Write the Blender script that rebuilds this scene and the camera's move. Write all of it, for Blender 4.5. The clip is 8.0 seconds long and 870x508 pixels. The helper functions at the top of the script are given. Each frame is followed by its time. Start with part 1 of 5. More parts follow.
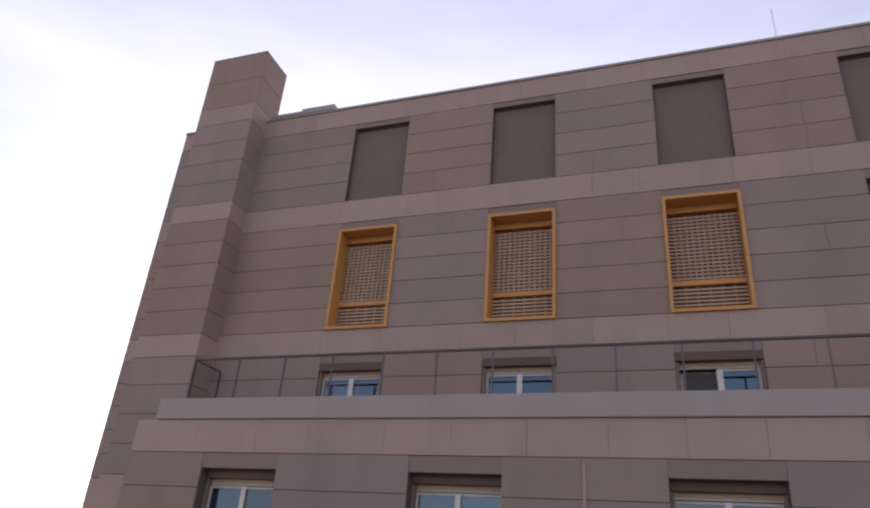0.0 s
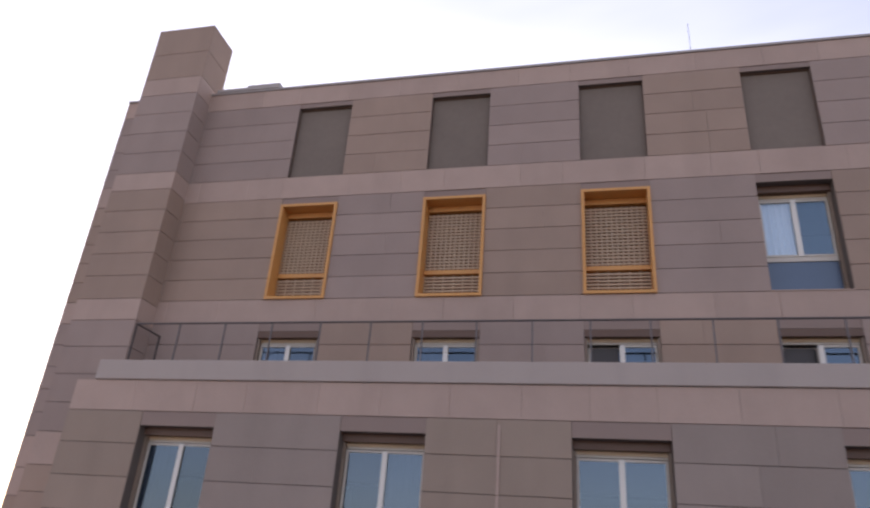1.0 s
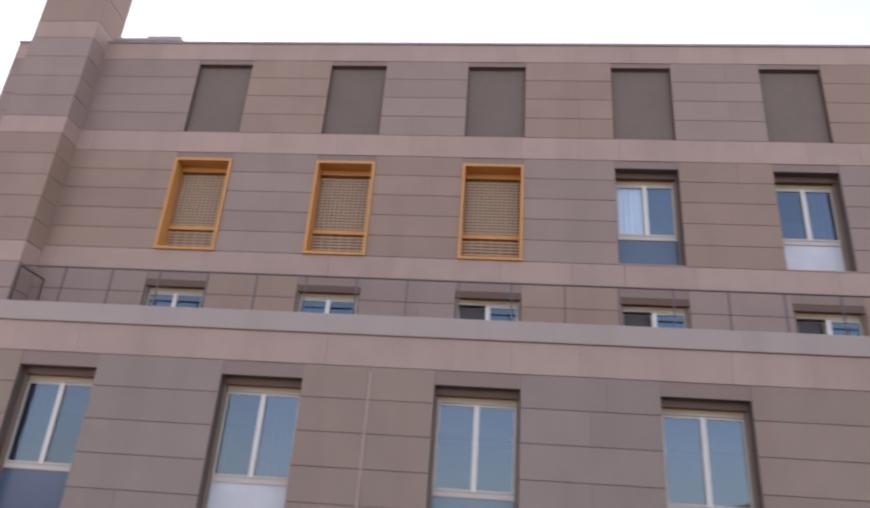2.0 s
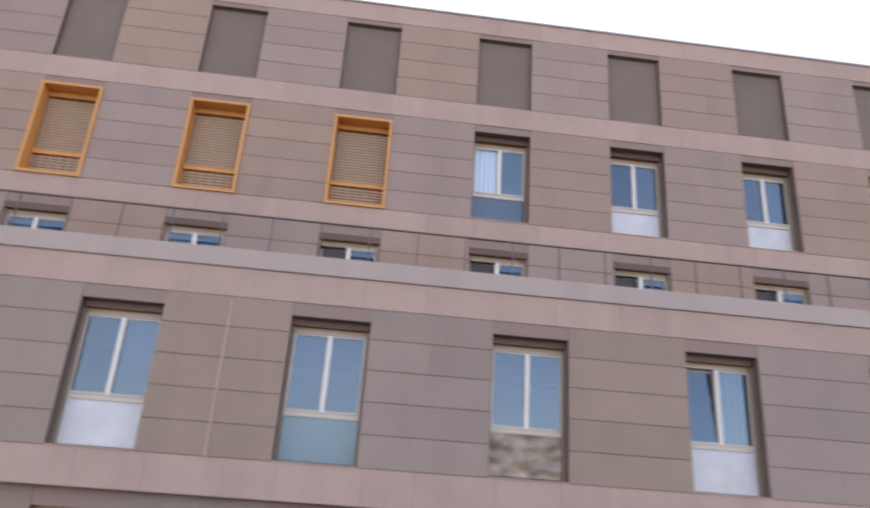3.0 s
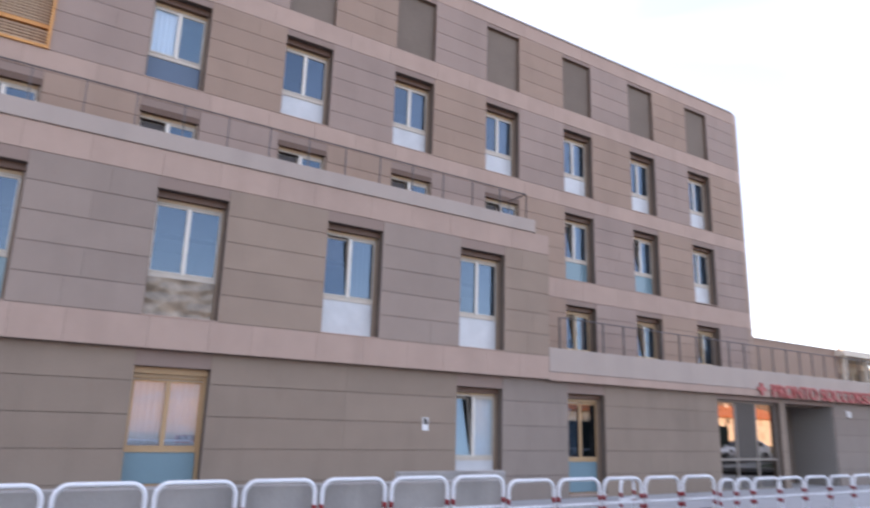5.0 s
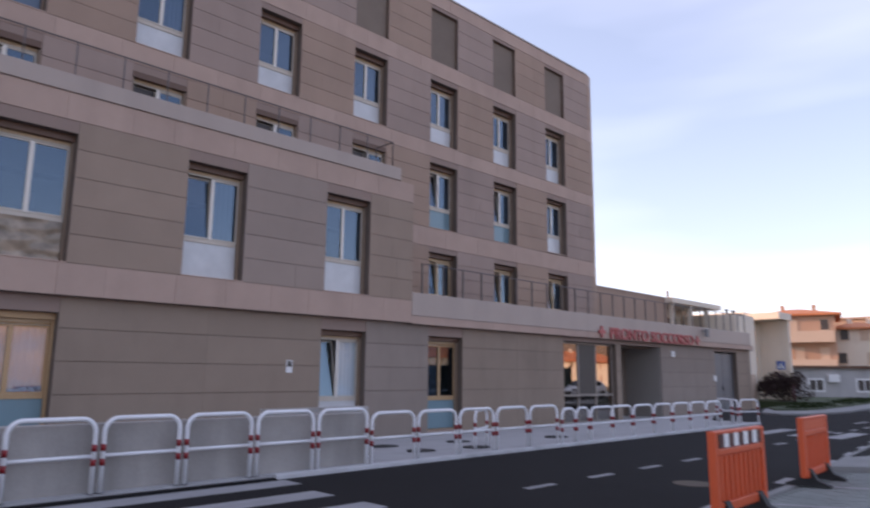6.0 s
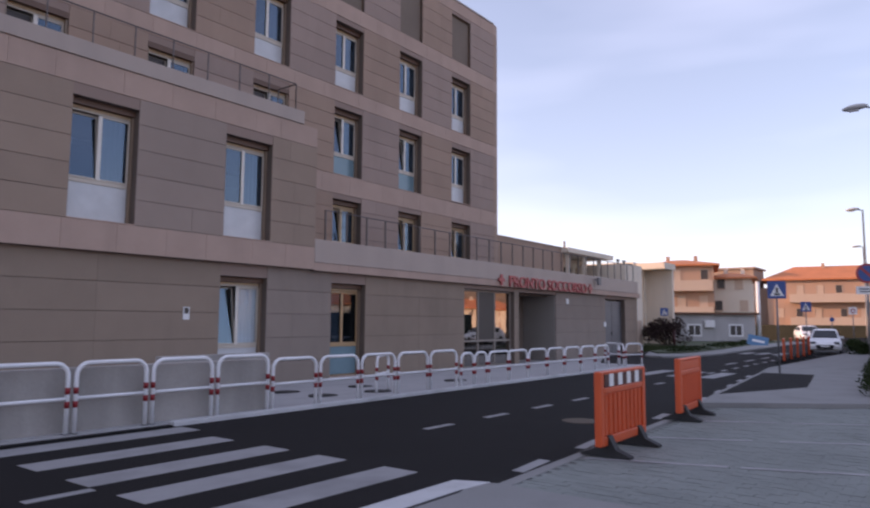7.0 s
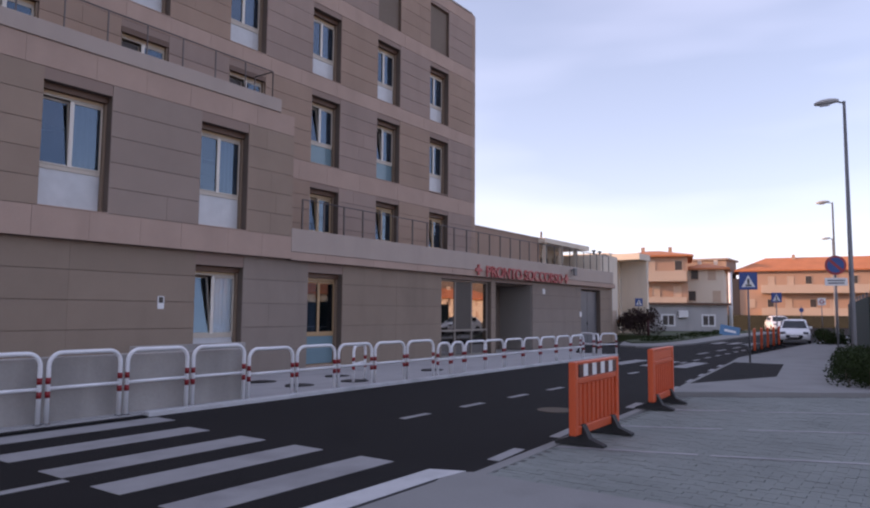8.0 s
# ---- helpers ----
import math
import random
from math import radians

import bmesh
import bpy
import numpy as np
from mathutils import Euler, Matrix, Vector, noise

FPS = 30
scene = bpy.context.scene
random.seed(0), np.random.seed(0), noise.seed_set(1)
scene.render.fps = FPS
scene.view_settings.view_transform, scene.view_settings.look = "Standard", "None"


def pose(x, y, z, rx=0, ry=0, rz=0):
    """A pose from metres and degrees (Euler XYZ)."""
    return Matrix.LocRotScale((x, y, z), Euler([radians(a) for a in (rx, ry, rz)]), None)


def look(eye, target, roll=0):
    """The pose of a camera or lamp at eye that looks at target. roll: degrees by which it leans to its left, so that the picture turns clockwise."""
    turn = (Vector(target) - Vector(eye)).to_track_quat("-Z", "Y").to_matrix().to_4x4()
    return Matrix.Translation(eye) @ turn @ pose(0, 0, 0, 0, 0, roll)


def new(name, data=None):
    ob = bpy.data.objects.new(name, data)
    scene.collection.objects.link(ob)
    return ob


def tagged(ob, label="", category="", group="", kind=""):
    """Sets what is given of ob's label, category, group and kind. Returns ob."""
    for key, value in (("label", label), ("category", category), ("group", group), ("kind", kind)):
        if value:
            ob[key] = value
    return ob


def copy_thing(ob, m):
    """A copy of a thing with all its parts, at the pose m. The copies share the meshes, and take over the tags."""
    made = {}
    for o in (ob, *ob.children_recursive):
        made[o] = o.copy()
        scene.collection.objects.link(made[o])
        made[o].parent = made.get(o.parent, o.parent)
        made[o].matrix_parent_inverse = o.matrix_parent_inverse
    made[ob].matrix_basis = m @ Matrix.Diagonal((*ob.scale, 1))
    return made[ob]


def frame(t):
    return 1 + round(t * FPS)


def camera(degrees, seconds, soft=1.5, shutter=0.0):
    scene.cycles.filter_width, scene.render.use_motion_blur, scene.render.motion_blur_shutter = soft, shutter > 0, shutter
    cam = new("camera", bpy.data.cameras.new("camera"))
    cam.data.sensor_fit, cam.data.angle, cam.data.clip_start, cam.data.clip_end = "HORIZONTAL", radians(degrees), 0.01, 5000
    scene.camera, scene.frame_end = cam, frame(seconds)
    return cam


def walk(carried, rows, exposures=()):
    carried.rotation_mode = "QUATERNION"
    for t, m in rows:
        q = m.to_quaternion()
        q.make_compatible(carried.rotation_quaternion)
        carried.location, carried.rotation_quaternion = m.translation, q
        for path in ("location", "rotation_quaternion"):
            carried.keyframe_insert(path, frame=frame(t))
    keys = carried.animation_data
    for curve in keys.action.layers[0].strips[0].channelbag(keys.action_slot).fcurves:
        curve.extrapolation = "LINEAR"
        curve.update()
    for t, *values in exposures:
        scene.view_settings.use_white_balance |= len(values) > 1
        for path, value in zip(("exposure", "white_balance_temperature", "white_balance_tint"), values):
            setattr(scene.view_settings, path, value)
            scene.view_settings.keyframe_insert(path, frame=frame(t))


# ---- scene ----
cam = camera(64.5, 8.0, soft=2.1, shutter=0.6)
PATH = [
    (0.0, (-0.887, 4.852, 5.036), (-4.084, 13.244, 9.437), 4.69),
    (0.5, (-0.798, 4.436, 4.800), (-3.558, 12.983, 9.197), 4.57),
    (1.0, (-0.669, 3.972, 4.510), (-2.931, 12.743, 8.749), 4.46),
    (1.2, (-0.573, 3.794, 4.393), (-2.621, 12.645, 8.571), 4.47),
    (2.3, (0.218, 2.846, 3.701), (-0.282, 12.076, 7.515), 4.21),
    (2.5, (0.347, 2.652, 3.544), (0.118, 11.936, 7.253), 4.27),
    (3.0, (0.566, 2.117, 3.120), (1.339, 11.431, 6.677), 4.05),
    (3.5, (0.651, 1.582, 2.762), (2.494, 10.823, 6.109), 3.75),
    (3.8, (0.669, 1.281, 2.584), (3.276, 10.381, 5.809), 3.57),
    (4.0, (0.646, 1.083, 2.460), (3.753, 10.062, 5.580), 3.55),
    (4.5, (0.455, 0.585, 2.097), (4.655, 9.210, 4.920), 2.87),
    (4.7, (0.377, 0.402, 1.960), (5.030, 8.855, 4.585), 2.44),
    (5.8, (0.045, 0.033, 1.589), (6.701, 7.267, 3.426), 0.54),
    (6.0, (0.021, 0.027, 1.569), (6.947, 7.032, 3.289), 0.53),
    (6.3, (0.011, 0.019, 1.554), (7.304, 6.698, 3.038), 0.45),
    (6.5, (0.010, 0.014, 1.550), (7.509, 6.493, 2.887), 0.39),
    (7.0, (-0.004, -0.002, 1.546), (7.915, 6.023, 2.532), 0.34),
    (7.5, (-0.001, -0.019, 1.526), (8.069, 5.814, 2.441), 0.48),
    (8.0, (-0.025, -0.023, 1.558), (8.099, 5.747, 2.396), 0.46),
]
walk(cam, [(t, look(eye, target, roll)) for t, eye, target, roll in PATH],
     exposures=[(0.0, 0.58, 7550, 26), (1.2, 1.05, 7650, 25), (2.5, 1.56, 7700, 23), (3.5, 1.82, 7700, 21),
                (4.7, 1.83, 7480, 20), (5.8, 1.06, 7080, 24), (7.0, 0.71, 7130, 27.5), (8.0, 0.69, 7150, 28)])

# ---------------------------------------------------------------- world and sun
SUN_AZ = radians(-28)      # from +y towards -x
SUN_EL = radians(11)
world = bpy.data.worlds.new("world")
scene.world = world
world.use_nodes = True
wn, wl = world.node_tree.nodes, world.node_tree.links
sky = wn.new("ShaderNodeTexSky")
sky.sky_type = "NISHITA"
sky.sun_disc = False
sky.sun_elevation = SUN_EL
sky.sun_rotation = SUN_AZ
sky.air_density, sky.dust_density, sky.ozone_density = 1.0, 1.0, 2.6
SKY_STRENGTH = 0.15
# thin cirrus over the clear sky
wco = wn.new("ShaderNodeTexCoord")
wmp = wn.new("ShaderNodeMapping")
wmp.inputs["Scale"].default_value = (1.0, 1.0, 4.5)
wmp.inputs["Rotation"].default_value = (0.15, 0.25, 0.4)
wno = wn.new("ShaderNodeTexNoise")
wno.inputs["Scale"].default_value = 1.3
wno.inputs["Detail"].default_value = 3.5
wno.inputs["Roughness"].default_value = 0.55
wrp = wn.new("ShaderNodeValToRGB")
wrp.color_ramp.elements[0].position, wrp.color_ramp.elements[1].position = 0.40, 0.95
wrp.color_ramp.elements[0].color = (0.12, 0.12, 0.12, 1)
wrp.color_ramp.elements[1].color = (0.36, 0.36, 0.36, 1)
wmx = wn.new("ShaderNodeMixRGB")
wmx.inputs["Color2"].default_value = (8.3, 9.3, 11.7, 1)
wl.new(wco.outputs["Generated"], wmp.inputs["Vector"])
wl.new(wmp.outputs["Vector"], wno.inputs["Vector"])
wl.new(wno.outputs["Fac"], wrp.inputs["Fac"])
wsp, wel, wpw, wha = (wn.new("ShaderNodeSeparateXYZ"), wn.new("ShaderNodeMath"), wn.new("ShaderNodeMath"), wn.new("ShaderNodeMath"))
wel.operation, wpw.operation, wha.operation = "SUBTRACT", "POWER", "MULTIPLY_ADD"
wel.use_clamp = True
wel.inputs[0].default_value = 1.0
wpw.inputs[1].default_value = 4.0
wha.inputs[1].default_value = 0.16
wl.new(wco.outputs["Generated"], wsp.inputs["Vector"])
wl.new(wsp.outputs["Z"], wel.inputs[1])
wl.new(wel.outputs[0], wpw.inputs[0])
wl.new(wpw.outputs[0], wha.inputs[0])
wl.new(wrp.outputs["Color"], wha.inputs[2])
# brighter veil on the side of the low sun
wdt, wau, wad = wn.new("ShaderNodeVectorMath"), wn.new("ShaderNodeMath"), wn.new("ShaderNodeMath")
wdt.operation, wau.operation, wad.operation = "DOT_PRODUCT", "POWER", "MULTIPLY_ADD"
wdt.inputs[1].default_value = (math.sin(SUN_AZ) * math.cos(SUN_EL), math.cos(SUN_AZ) * math.cos(SUN_EL), math.sin(SUN_EL))
wcl = wn.new("ShaderNodeClamp")
wau.inputs[1].default_value = 2.0
wad.inputs[1].default_value = 0.17
wad.use_clamp = True
wl.new(wco.outputs["Generated"], wdt.inputs[0])
wl.new(wdt.outputs["Value"], wcl.inputs["Value"])
wl.new(wcl.outputs["Result"], wau.inputs[0])
wl.new(wau.outputs[0], wad.inputs[0])
wl.new(wha.outputs[0], wad.inputs[2])
wl.new(wad.outputs[0], wmx.inputs["Fac"])
wl.new(sky.outputs["Color"], wmx.inputs["Color1"])
wl.new(wmx.outputs["Color"], wn["Background"].inputs["Color"])
wn["Background"].inputs["Strength"].default_value = SKY_STRENGTH

sun = new("sun", bpy.data.lights.new("sun", "SUN"))
sun.data.energy, sun.data.angle, sun.data.color = 3.0, radians(0.5), (1.0, 0.67, 0.43)
sun.matrix_world = look((math.sin(SUN_AZ) * 60, math.cos(SUN_AZ) * 60, 60 * math.tan(SUN_EL)), (0, 0, 0))


# ---------------------------------------------------------------- materials
def mat(name, col, rough=0.8, metal=0.0, var=0.12, scale=3.0, fine=60.0, bump=0.15, rnd=0.0, stain=0.0, spec=0.5, hue=None):
    """A surface with broad and fine variation, bump, and optional tone per piece."""
    m = bpy.data.materials.new(name)
    m.use_nodes = True
    n, l = m.node_tree.nodes, m.node_tree.links
    b = n["Principled BSDF"]
    b.inputs["Roughness"].default_value = rough
    b.inputs["Metallic"].default_value = metal
    b.inputs["Specular IOR Level"].default_value = spec
    co = n.new("ShaderNodeTexCoord")
    geo = n.new("ShaderNodeNewGeometry")
    big = n.new("ShaderNodeTexNoise")
    big.inputs["Scale"].default_value, big.inputs["Detail"].default_value = scale, 5
    sm = n.new("ShaderNodeTexNoise")
    sm.inputs["Scale"].default_value, sm.inputs["Detail"].default_value = fine, 3
    l.new(geo.outputs["Position"], big.inputs["Vector"])
    l.new(geo.outputs["Position"], sm.inputs["Vector"])
    add = n.new("ShaderNodeMath")
    add.operation = "MULTIPLY_ADD"
    l.new(big.outputs["Fac"], add.inputs[0])
    add.inputs[1].default_value = var * 2
    add.inputs[2].default_value = 1 - var * 1.5
    add2 = n.new("ShaderNodeMath")
    add2.operation = "MULTIPLY_ADD"
    l.new(sm.outputs["Fac"], add2.inputs[0])
    add2.inputs[1].default_value = var
    l.new(add.outputs[0], add2.inputs[2])
    last = add2
    if rnd:
        oi = n.new("ShaderNodeObjectInfo")
        r = n.new("ShaderNodeMath")
        r.operation = "MULTIPLY_ADD"
        l.new(oi.outputs["Random"], r.inputs[0])
        r.inputs[1].default_value = rnd
        l.new(add2.outputs[0], r.inputs[2])
        r2 = n.new("ShaderNodeMath")
        r2.operation = "SUBTRACT"
        l.new(r.outputs[0], r2.inputs[0])
        r2.inputs[1].default_value = rnd / 2
        last = r2
    if stain:
        st = n.new("ShaderNodeTexNoise")
        st.inputs["Scale"].default_value, st.inputs["Detail"].default_value = 0.7, 7
        mp = n.new("ShaderNodeMapping")
        mp.inputs["Scale"].default_value = (1.6, 1.6, 0.35)
        l.new(geo.outputs["Position"], mp.inputs["Vector"])
        l.new(mp.outputs["Vector"], st.inputs["Vector"])
        rp = n.new("ShaderNodeMapRange")
        rp.inputs["From Min"].default_value, rp.inputs["From Max"].default_value = 0.5, 0.75
        rp.inputs["To Min"].default_value, rp.inputs["To Max"].default_value = 1.0, 1.0 - stain
        l.new(st.outputs["Fac"], rp.inputs["Value"])
        ml = n.new("ShaderNodeMath")
        ml.operation = "MULTIPLY"
        l.new(last.outputs[0], ml.inputs[0])
        l.new(rp.outputs["Result"], ml.inputs[1])
        last = ml
    mx = n.new("ShaderNodeMixRGB")
    mx.blend_type = "MULTIPLY"
    mx.inputs["Fac"].default_value = 1
    if hue:
        hm = n.new("ShaderNodeMixRGB")
        hm.inputs["Color1"].default_value, hm.inputs["Color2"].default_value = (*col, 1), (*hue, 1)
        l.new(big.outputs["Fac"], hm.inputs["Fac"])
        l.new(hm.outputs["Color"], mx.inputs["Color1"])
    else:
        mx.inputs["Color1"].default_value = (*col, 1)
    l.new(last.outputs[0], mx.inputs["Color2"])
    l.new(mx.outputs["Color"], b.inputs["Base Color"])
    if bump:
        bp = n.new("ShaderNodeBump")
        bp.inputs["Strength"].default_value, bp.inputs["Distance"].default_value = bump, 0.01
        l.new(sm.outputs["Fac"], bp.inputs["Height"])
        l.new(bp.outputs["Normal"], b.inputs["Normal"])
    return m


def glass_mat(name, tint, shine_head_on, shine=(0.66, 0.86, 1.0)):
    m = bpy.data.materials.new(name)
    m.use_nodes = True
    n, l = m.node_tree.nodes, m.node_tree.links
    out = n["Material Output"]
    n.remove(n["Principled BSDF"])
    tr, gl, lw, mx = (n.new("ShaderNodeBsdfTransparent"), n.new("ShaderNodeBsdfGlossy"), n.new("ShaderNodeLayerWeight"),
                      n.new("ShaderNodeMixShader"))
    pw, fr = n.new("ShaderNodeMath"), n.new("ShaderNodeMapRange")
    tr.inputs["Color"].default_value = (*tint, 1)
    gl.inputs["Roughness"].default_value = 0.015
    gl.inputs["Color"].default_value = (*shine, 1)
    lw.inputs["Blend"].default_value = 0.5
    pw.operation = "POWER"
    pw.inputs[1].default_value = 4.0
    fr.inputs["To Min"].default_value, fr.inputs["To Max"].default_value = shine_head_on, 1.0
    l.new(lw.outputs["Facing"], pw.inputs[0])
    l.new(pw.outputs[0], fr.inputs["Value"])
    no = n.new("ShaderNodeTexNoise")
    no.inputs["Scale"].default_value = 1.3
    bp = n.new("ShaderNodeBump")
    bp.inputs["Strength"].default_value, bp.inputs["Distance"].default_value = 0.06, 0.02
    l.new(no.outputs["Fac"], bp.inputs["Height"])
    l.new(bp.outputs["Normal"], gl.inputs["Normal"])
    l.new(fr.outputs[0], mx.inputs[0])
    l.new(tr.outputs[0], mx.inputs[1])
    l.new(gl.outputs[0], mx.inputs[2])
    l.new(mx.outputs[0], out.inputs["Surface"])
    return m


STONE_G = mat("grey_stone", (0.327, 0.235, 0.196), 0.75, var=0.10, scale=1.2, fine=35, rnd=0.11, stain=0.10)
STONE_W = mat("warm_stone", (0.339, 0.229, 0.171), 0.75, var=0.10, scale=1.2, fine=35, rnd=0.11, stain=0.10)
BLOCK_G = mat("grey_block_stone", (0.296, 0.224, 0.186), 0.75, var=0.10, scale=1.2, fine=35, rnd=0.11, stain=0.10)
BLOCK_W = mat("warm_block_stone", (0.306, 0.220, 0.166), 0.75, var=0.10, scale=1.2, fine=35, rnd=0.11, stain=0.10)
BASE_G = mat("grey_base_stone", (0.262, 0.206, 0.172), 0.78, var=0.11, scale=1.2, fine=35, rnd=0.10, stain=0.14)
BASE_W = mat("olive_base_stone", (0.268, 0.198, 0.150), 0.78, var=0.11, scale=1.2, fine=35, rnd=0.10, stain=0.14)
STONE_B = mat("band_stone", (0.429, 0.299, 0.240), 0.75, var=0.10, scale=1.5, fine=40, rnd=0.08, stain=0.10)
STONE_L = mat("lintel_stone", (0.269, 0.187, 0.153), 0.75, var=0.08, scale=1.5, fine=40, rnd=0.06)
PARAPET = mat("coated_parapet", (0.392, 0.312, 0.268), 0.55, var=0.06, scale=1.0, fine=25, stain=0.10)
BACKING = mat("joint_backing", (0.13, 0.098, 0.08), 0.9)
BEDDING = mat("paving_bedding", (0.115, 0.118, 0.11), 0.95, var=0.2, scale=2, fine=40)
PLASTER = mat("inside_plaster", (0.40, 0.38, 0.36), 0.9)
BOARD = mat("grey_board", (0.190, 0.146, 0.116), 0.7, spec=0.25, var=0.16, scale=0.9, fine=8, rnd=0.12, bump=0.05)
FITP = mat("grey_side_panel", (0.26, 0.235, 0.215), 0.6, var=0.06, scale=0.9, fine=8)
DARK = mat("dark_brown_metal", (0.12, 0.058, 0.034), 0.5, var=0.1)
BEIGE = mat("beige_frame", (0.56, 0.405, 0.25), 0.5, var=0.06)
WHITE = mat("cream_frame", (0.56, 0.49, 0.41), 0.45, var=0.05)
WPANEL = mat("white_panel", (0.58, 0.59, 0.60), 0.30, var=0.2, scale=2.0, bump=0.02)
TEAL = mat("teal_panel", (0.17, 0.27, 0.31), 0.18, var=0.05, bump=0.0)
NAVY = mat("blue_panel", (0.09, 0.13, 0.19), 0.2, var=0.05, bump=0.0)
FABRIC = mat("crumpled_film", (0.10, 0.075, 0.052), 0.25, var=0.45, scale=3.0, fine=7, bump=0.35, hue=(0.46, 0.36, 0.27))
CURTAIN = mat("white_curtain", (0.70, 0.72, 0.74), 0.9, var=0.05)
YELLOW = mat("yellow_wood", (0.63, 0.285, 0.08), 0.5, var=0.10, scale=4, fine=30)
YPALE = mat("pale_lattice", (0.52, 0.36, 0.23), 0.55, var=0.08)
GUIDE = mat("brown_guide", (0.25, 0.175, 0.125), 0.5, var=0.08)
LBLUE = mat("faded_blue", (0.07, 0.19, 0.33), 0.5, var=0.1)
FRAMEG = mat("bronze_grey_frame", (0.27, 0.225, 0.19), 0.5, var=0.08)
OCHRE = mat("ochre_frame", (0.46, 0.29, 0.15), 0.5, var=0.08)
RAIL = mat("rail_steel", (0.13, 0.11, 0.105), 0.45, metal=0.6, var=0.08)
ROOFTIN = mat("roof_metal", (0.36, 0.31, 0.28), 0.5, metal=0.1)
GLASS = glass_mat("window_glass", (0.47, 0.51, 0.55), 0.13, (0.50, 0.63, 0.77))
CLEAR = glass_mat("clear_glass", (0.93, 0.95, 0.96), 0.09)
SHOPG = glass_mat("coated_glass", (0.6, 0.6, 0.6), 0.30, (1.0, 0.93, 0.86))
SHOPB = glass_mat("reflecting_glass", (0.86, 0.91, 0.96), 0.30, (0.90, 0.95, 1.0))
STILE = mat("white_stile", (0.72, 0.665, 0.59), 0.4, var=0.04)
ASPHALT = mat("asphalt", (0.0128, 0.0112, 0.0118), 0.92, spec=0.2, var=0.25, scale=0.6, fine=90, bump=0.5, stain=0.2)
PAINT = mat("road_paint", (0.29, 0.285, 0.29), 0.7, var=0.16, scale=3, fine=40, stain=0.3)
CONC = mat("concrete", (0.235, 0.232, 0.228), 0.85, var=0.12, scale=1.0, fine=30, stain=0.2, bump=0.25)
RAMPC = mat("stained_concrete", (0.345, 0.32, 0.30), 0.85, var=0.18, scale=1.6, fine=25, stain=0.4, bump=0.25)
FORE = mat("forecourt_concrete", (0.38, 0.375, 0.38), 0.85, var=0.12, scale=0.8, fine=30, stain=0.2)
PAVER = mat("grey_paver", (0.20, 0.217, 0.205), 0.85, var=0.2, scale=0.8, fine=50, rnd=0.14, stain=0.15, bump=0.3)
GROUND = mat("ground_soil", (0.13, 0.12, 0.085), 0.95, var=0.3, scale=0.1, fine=3)
KERBW = mat("white_kerb", (0.52, 0.52, 0.53), 0.7, var=0.16, scale=3, fine=40, stain=0.3)
DRY = mat("dry_bank", (0.045, 0.042, 0.026), 0.95, var=0.35, scale=0.8, fine=12)
GRASS = mat("grass", (0.04, 0.055, 0.02), 0.9, var=0.35, scale=1.0, fine=25)
LEAF = mat("leaf", (0.022, 0.035, 0.011), 0.8, spec=0.12, var=0.4, scale=3, fine=15)
LEAF_D = mat("purple_leaf", (0.045, 0.028, 0.026), 0.8, spec=0.12, var=0.4, scale=3, fine=15)
BARK = mat("bark", (0.10, 0.075, 0.055), 0.9)
BWHITE = mat("white_enamel", (0.76, 0.76, 0.78), 0.4, var=0.06, stain=0.12)
BRED = mat("red_tape", (0.240, 0.007, 0.011), 0.4, var=0.08)
ORANGE = mat("orange_plastic", (0.62, 0.085, 0.02), 0.45, var=0.08, stain=0.15)
RUBBER = mat("black_rubber", (0.018, 0.018, 0.02), 0.7)
PEACH = mat("peach_render", (0.48, 0.305, 0.215), 0.9, var=0.08, scale=0.4)
PALE = mat("pale_render", (0.56, 0.42, 0.32), 0.9, var=0.06, scale=0.4)
CREAM = mat("cream_render", (0.72, 0.63, 0.52), 0.9, var=0.06, scale=0.4, stain=0.1)
HUTW = mat("hut_render", (0.42, 0.41, 0.41), 0.9, var=0.08, scale=0.5, stain=0.15)
TILE = mat("roof_tile", (0.58, 0.20, 0.085), 0.85, var=0.2, scale=0.8, fine=10)
SHUT = mat("window_dark", (0.06, 0.05, 0.045), 0.4)
CARP = mat("car_paint", (0.80, 0.80, 0.81), 0.25, var=0.03, bump=0.0)
CLAMP = mat("headlight_glass", (0.16, 0.17, 0.18), 0.1, var=0.05, bump=0.0)
CARG = mat("car_glass", (0.02, 0.025, 0.03), 0.05, var=0.0, bump=0.0)
GALV = mat("galvanised_pole", (0.17, 0.17, 0.18), 0.5, metal=0.5)
LAMPH = mat("lamp_housing", (0.42, 0.42, 0.42), 0.45, var=0.06)
SBLUE = mat("sign_blue", (0.025, 0.07, 0.24), 0.4, var=0.03, bump=0.0)
SWHITE = mat("sign_white", (0.72, 0.72, 0.72), 0.4, var=0.03, bump=0.0)
SRED = mat("sign_red", (0.33, 0.035, 0.045), 0.4, var=0.03, bump=0.0)
LETTER = mat("red_letters", (0.42, 0.07, 0.07), 0.4, var=0.08)
DRED = mat("dark_red_field", (0.055, 0.010, 0.012), 0.4, var=0.05, bump=0.0)
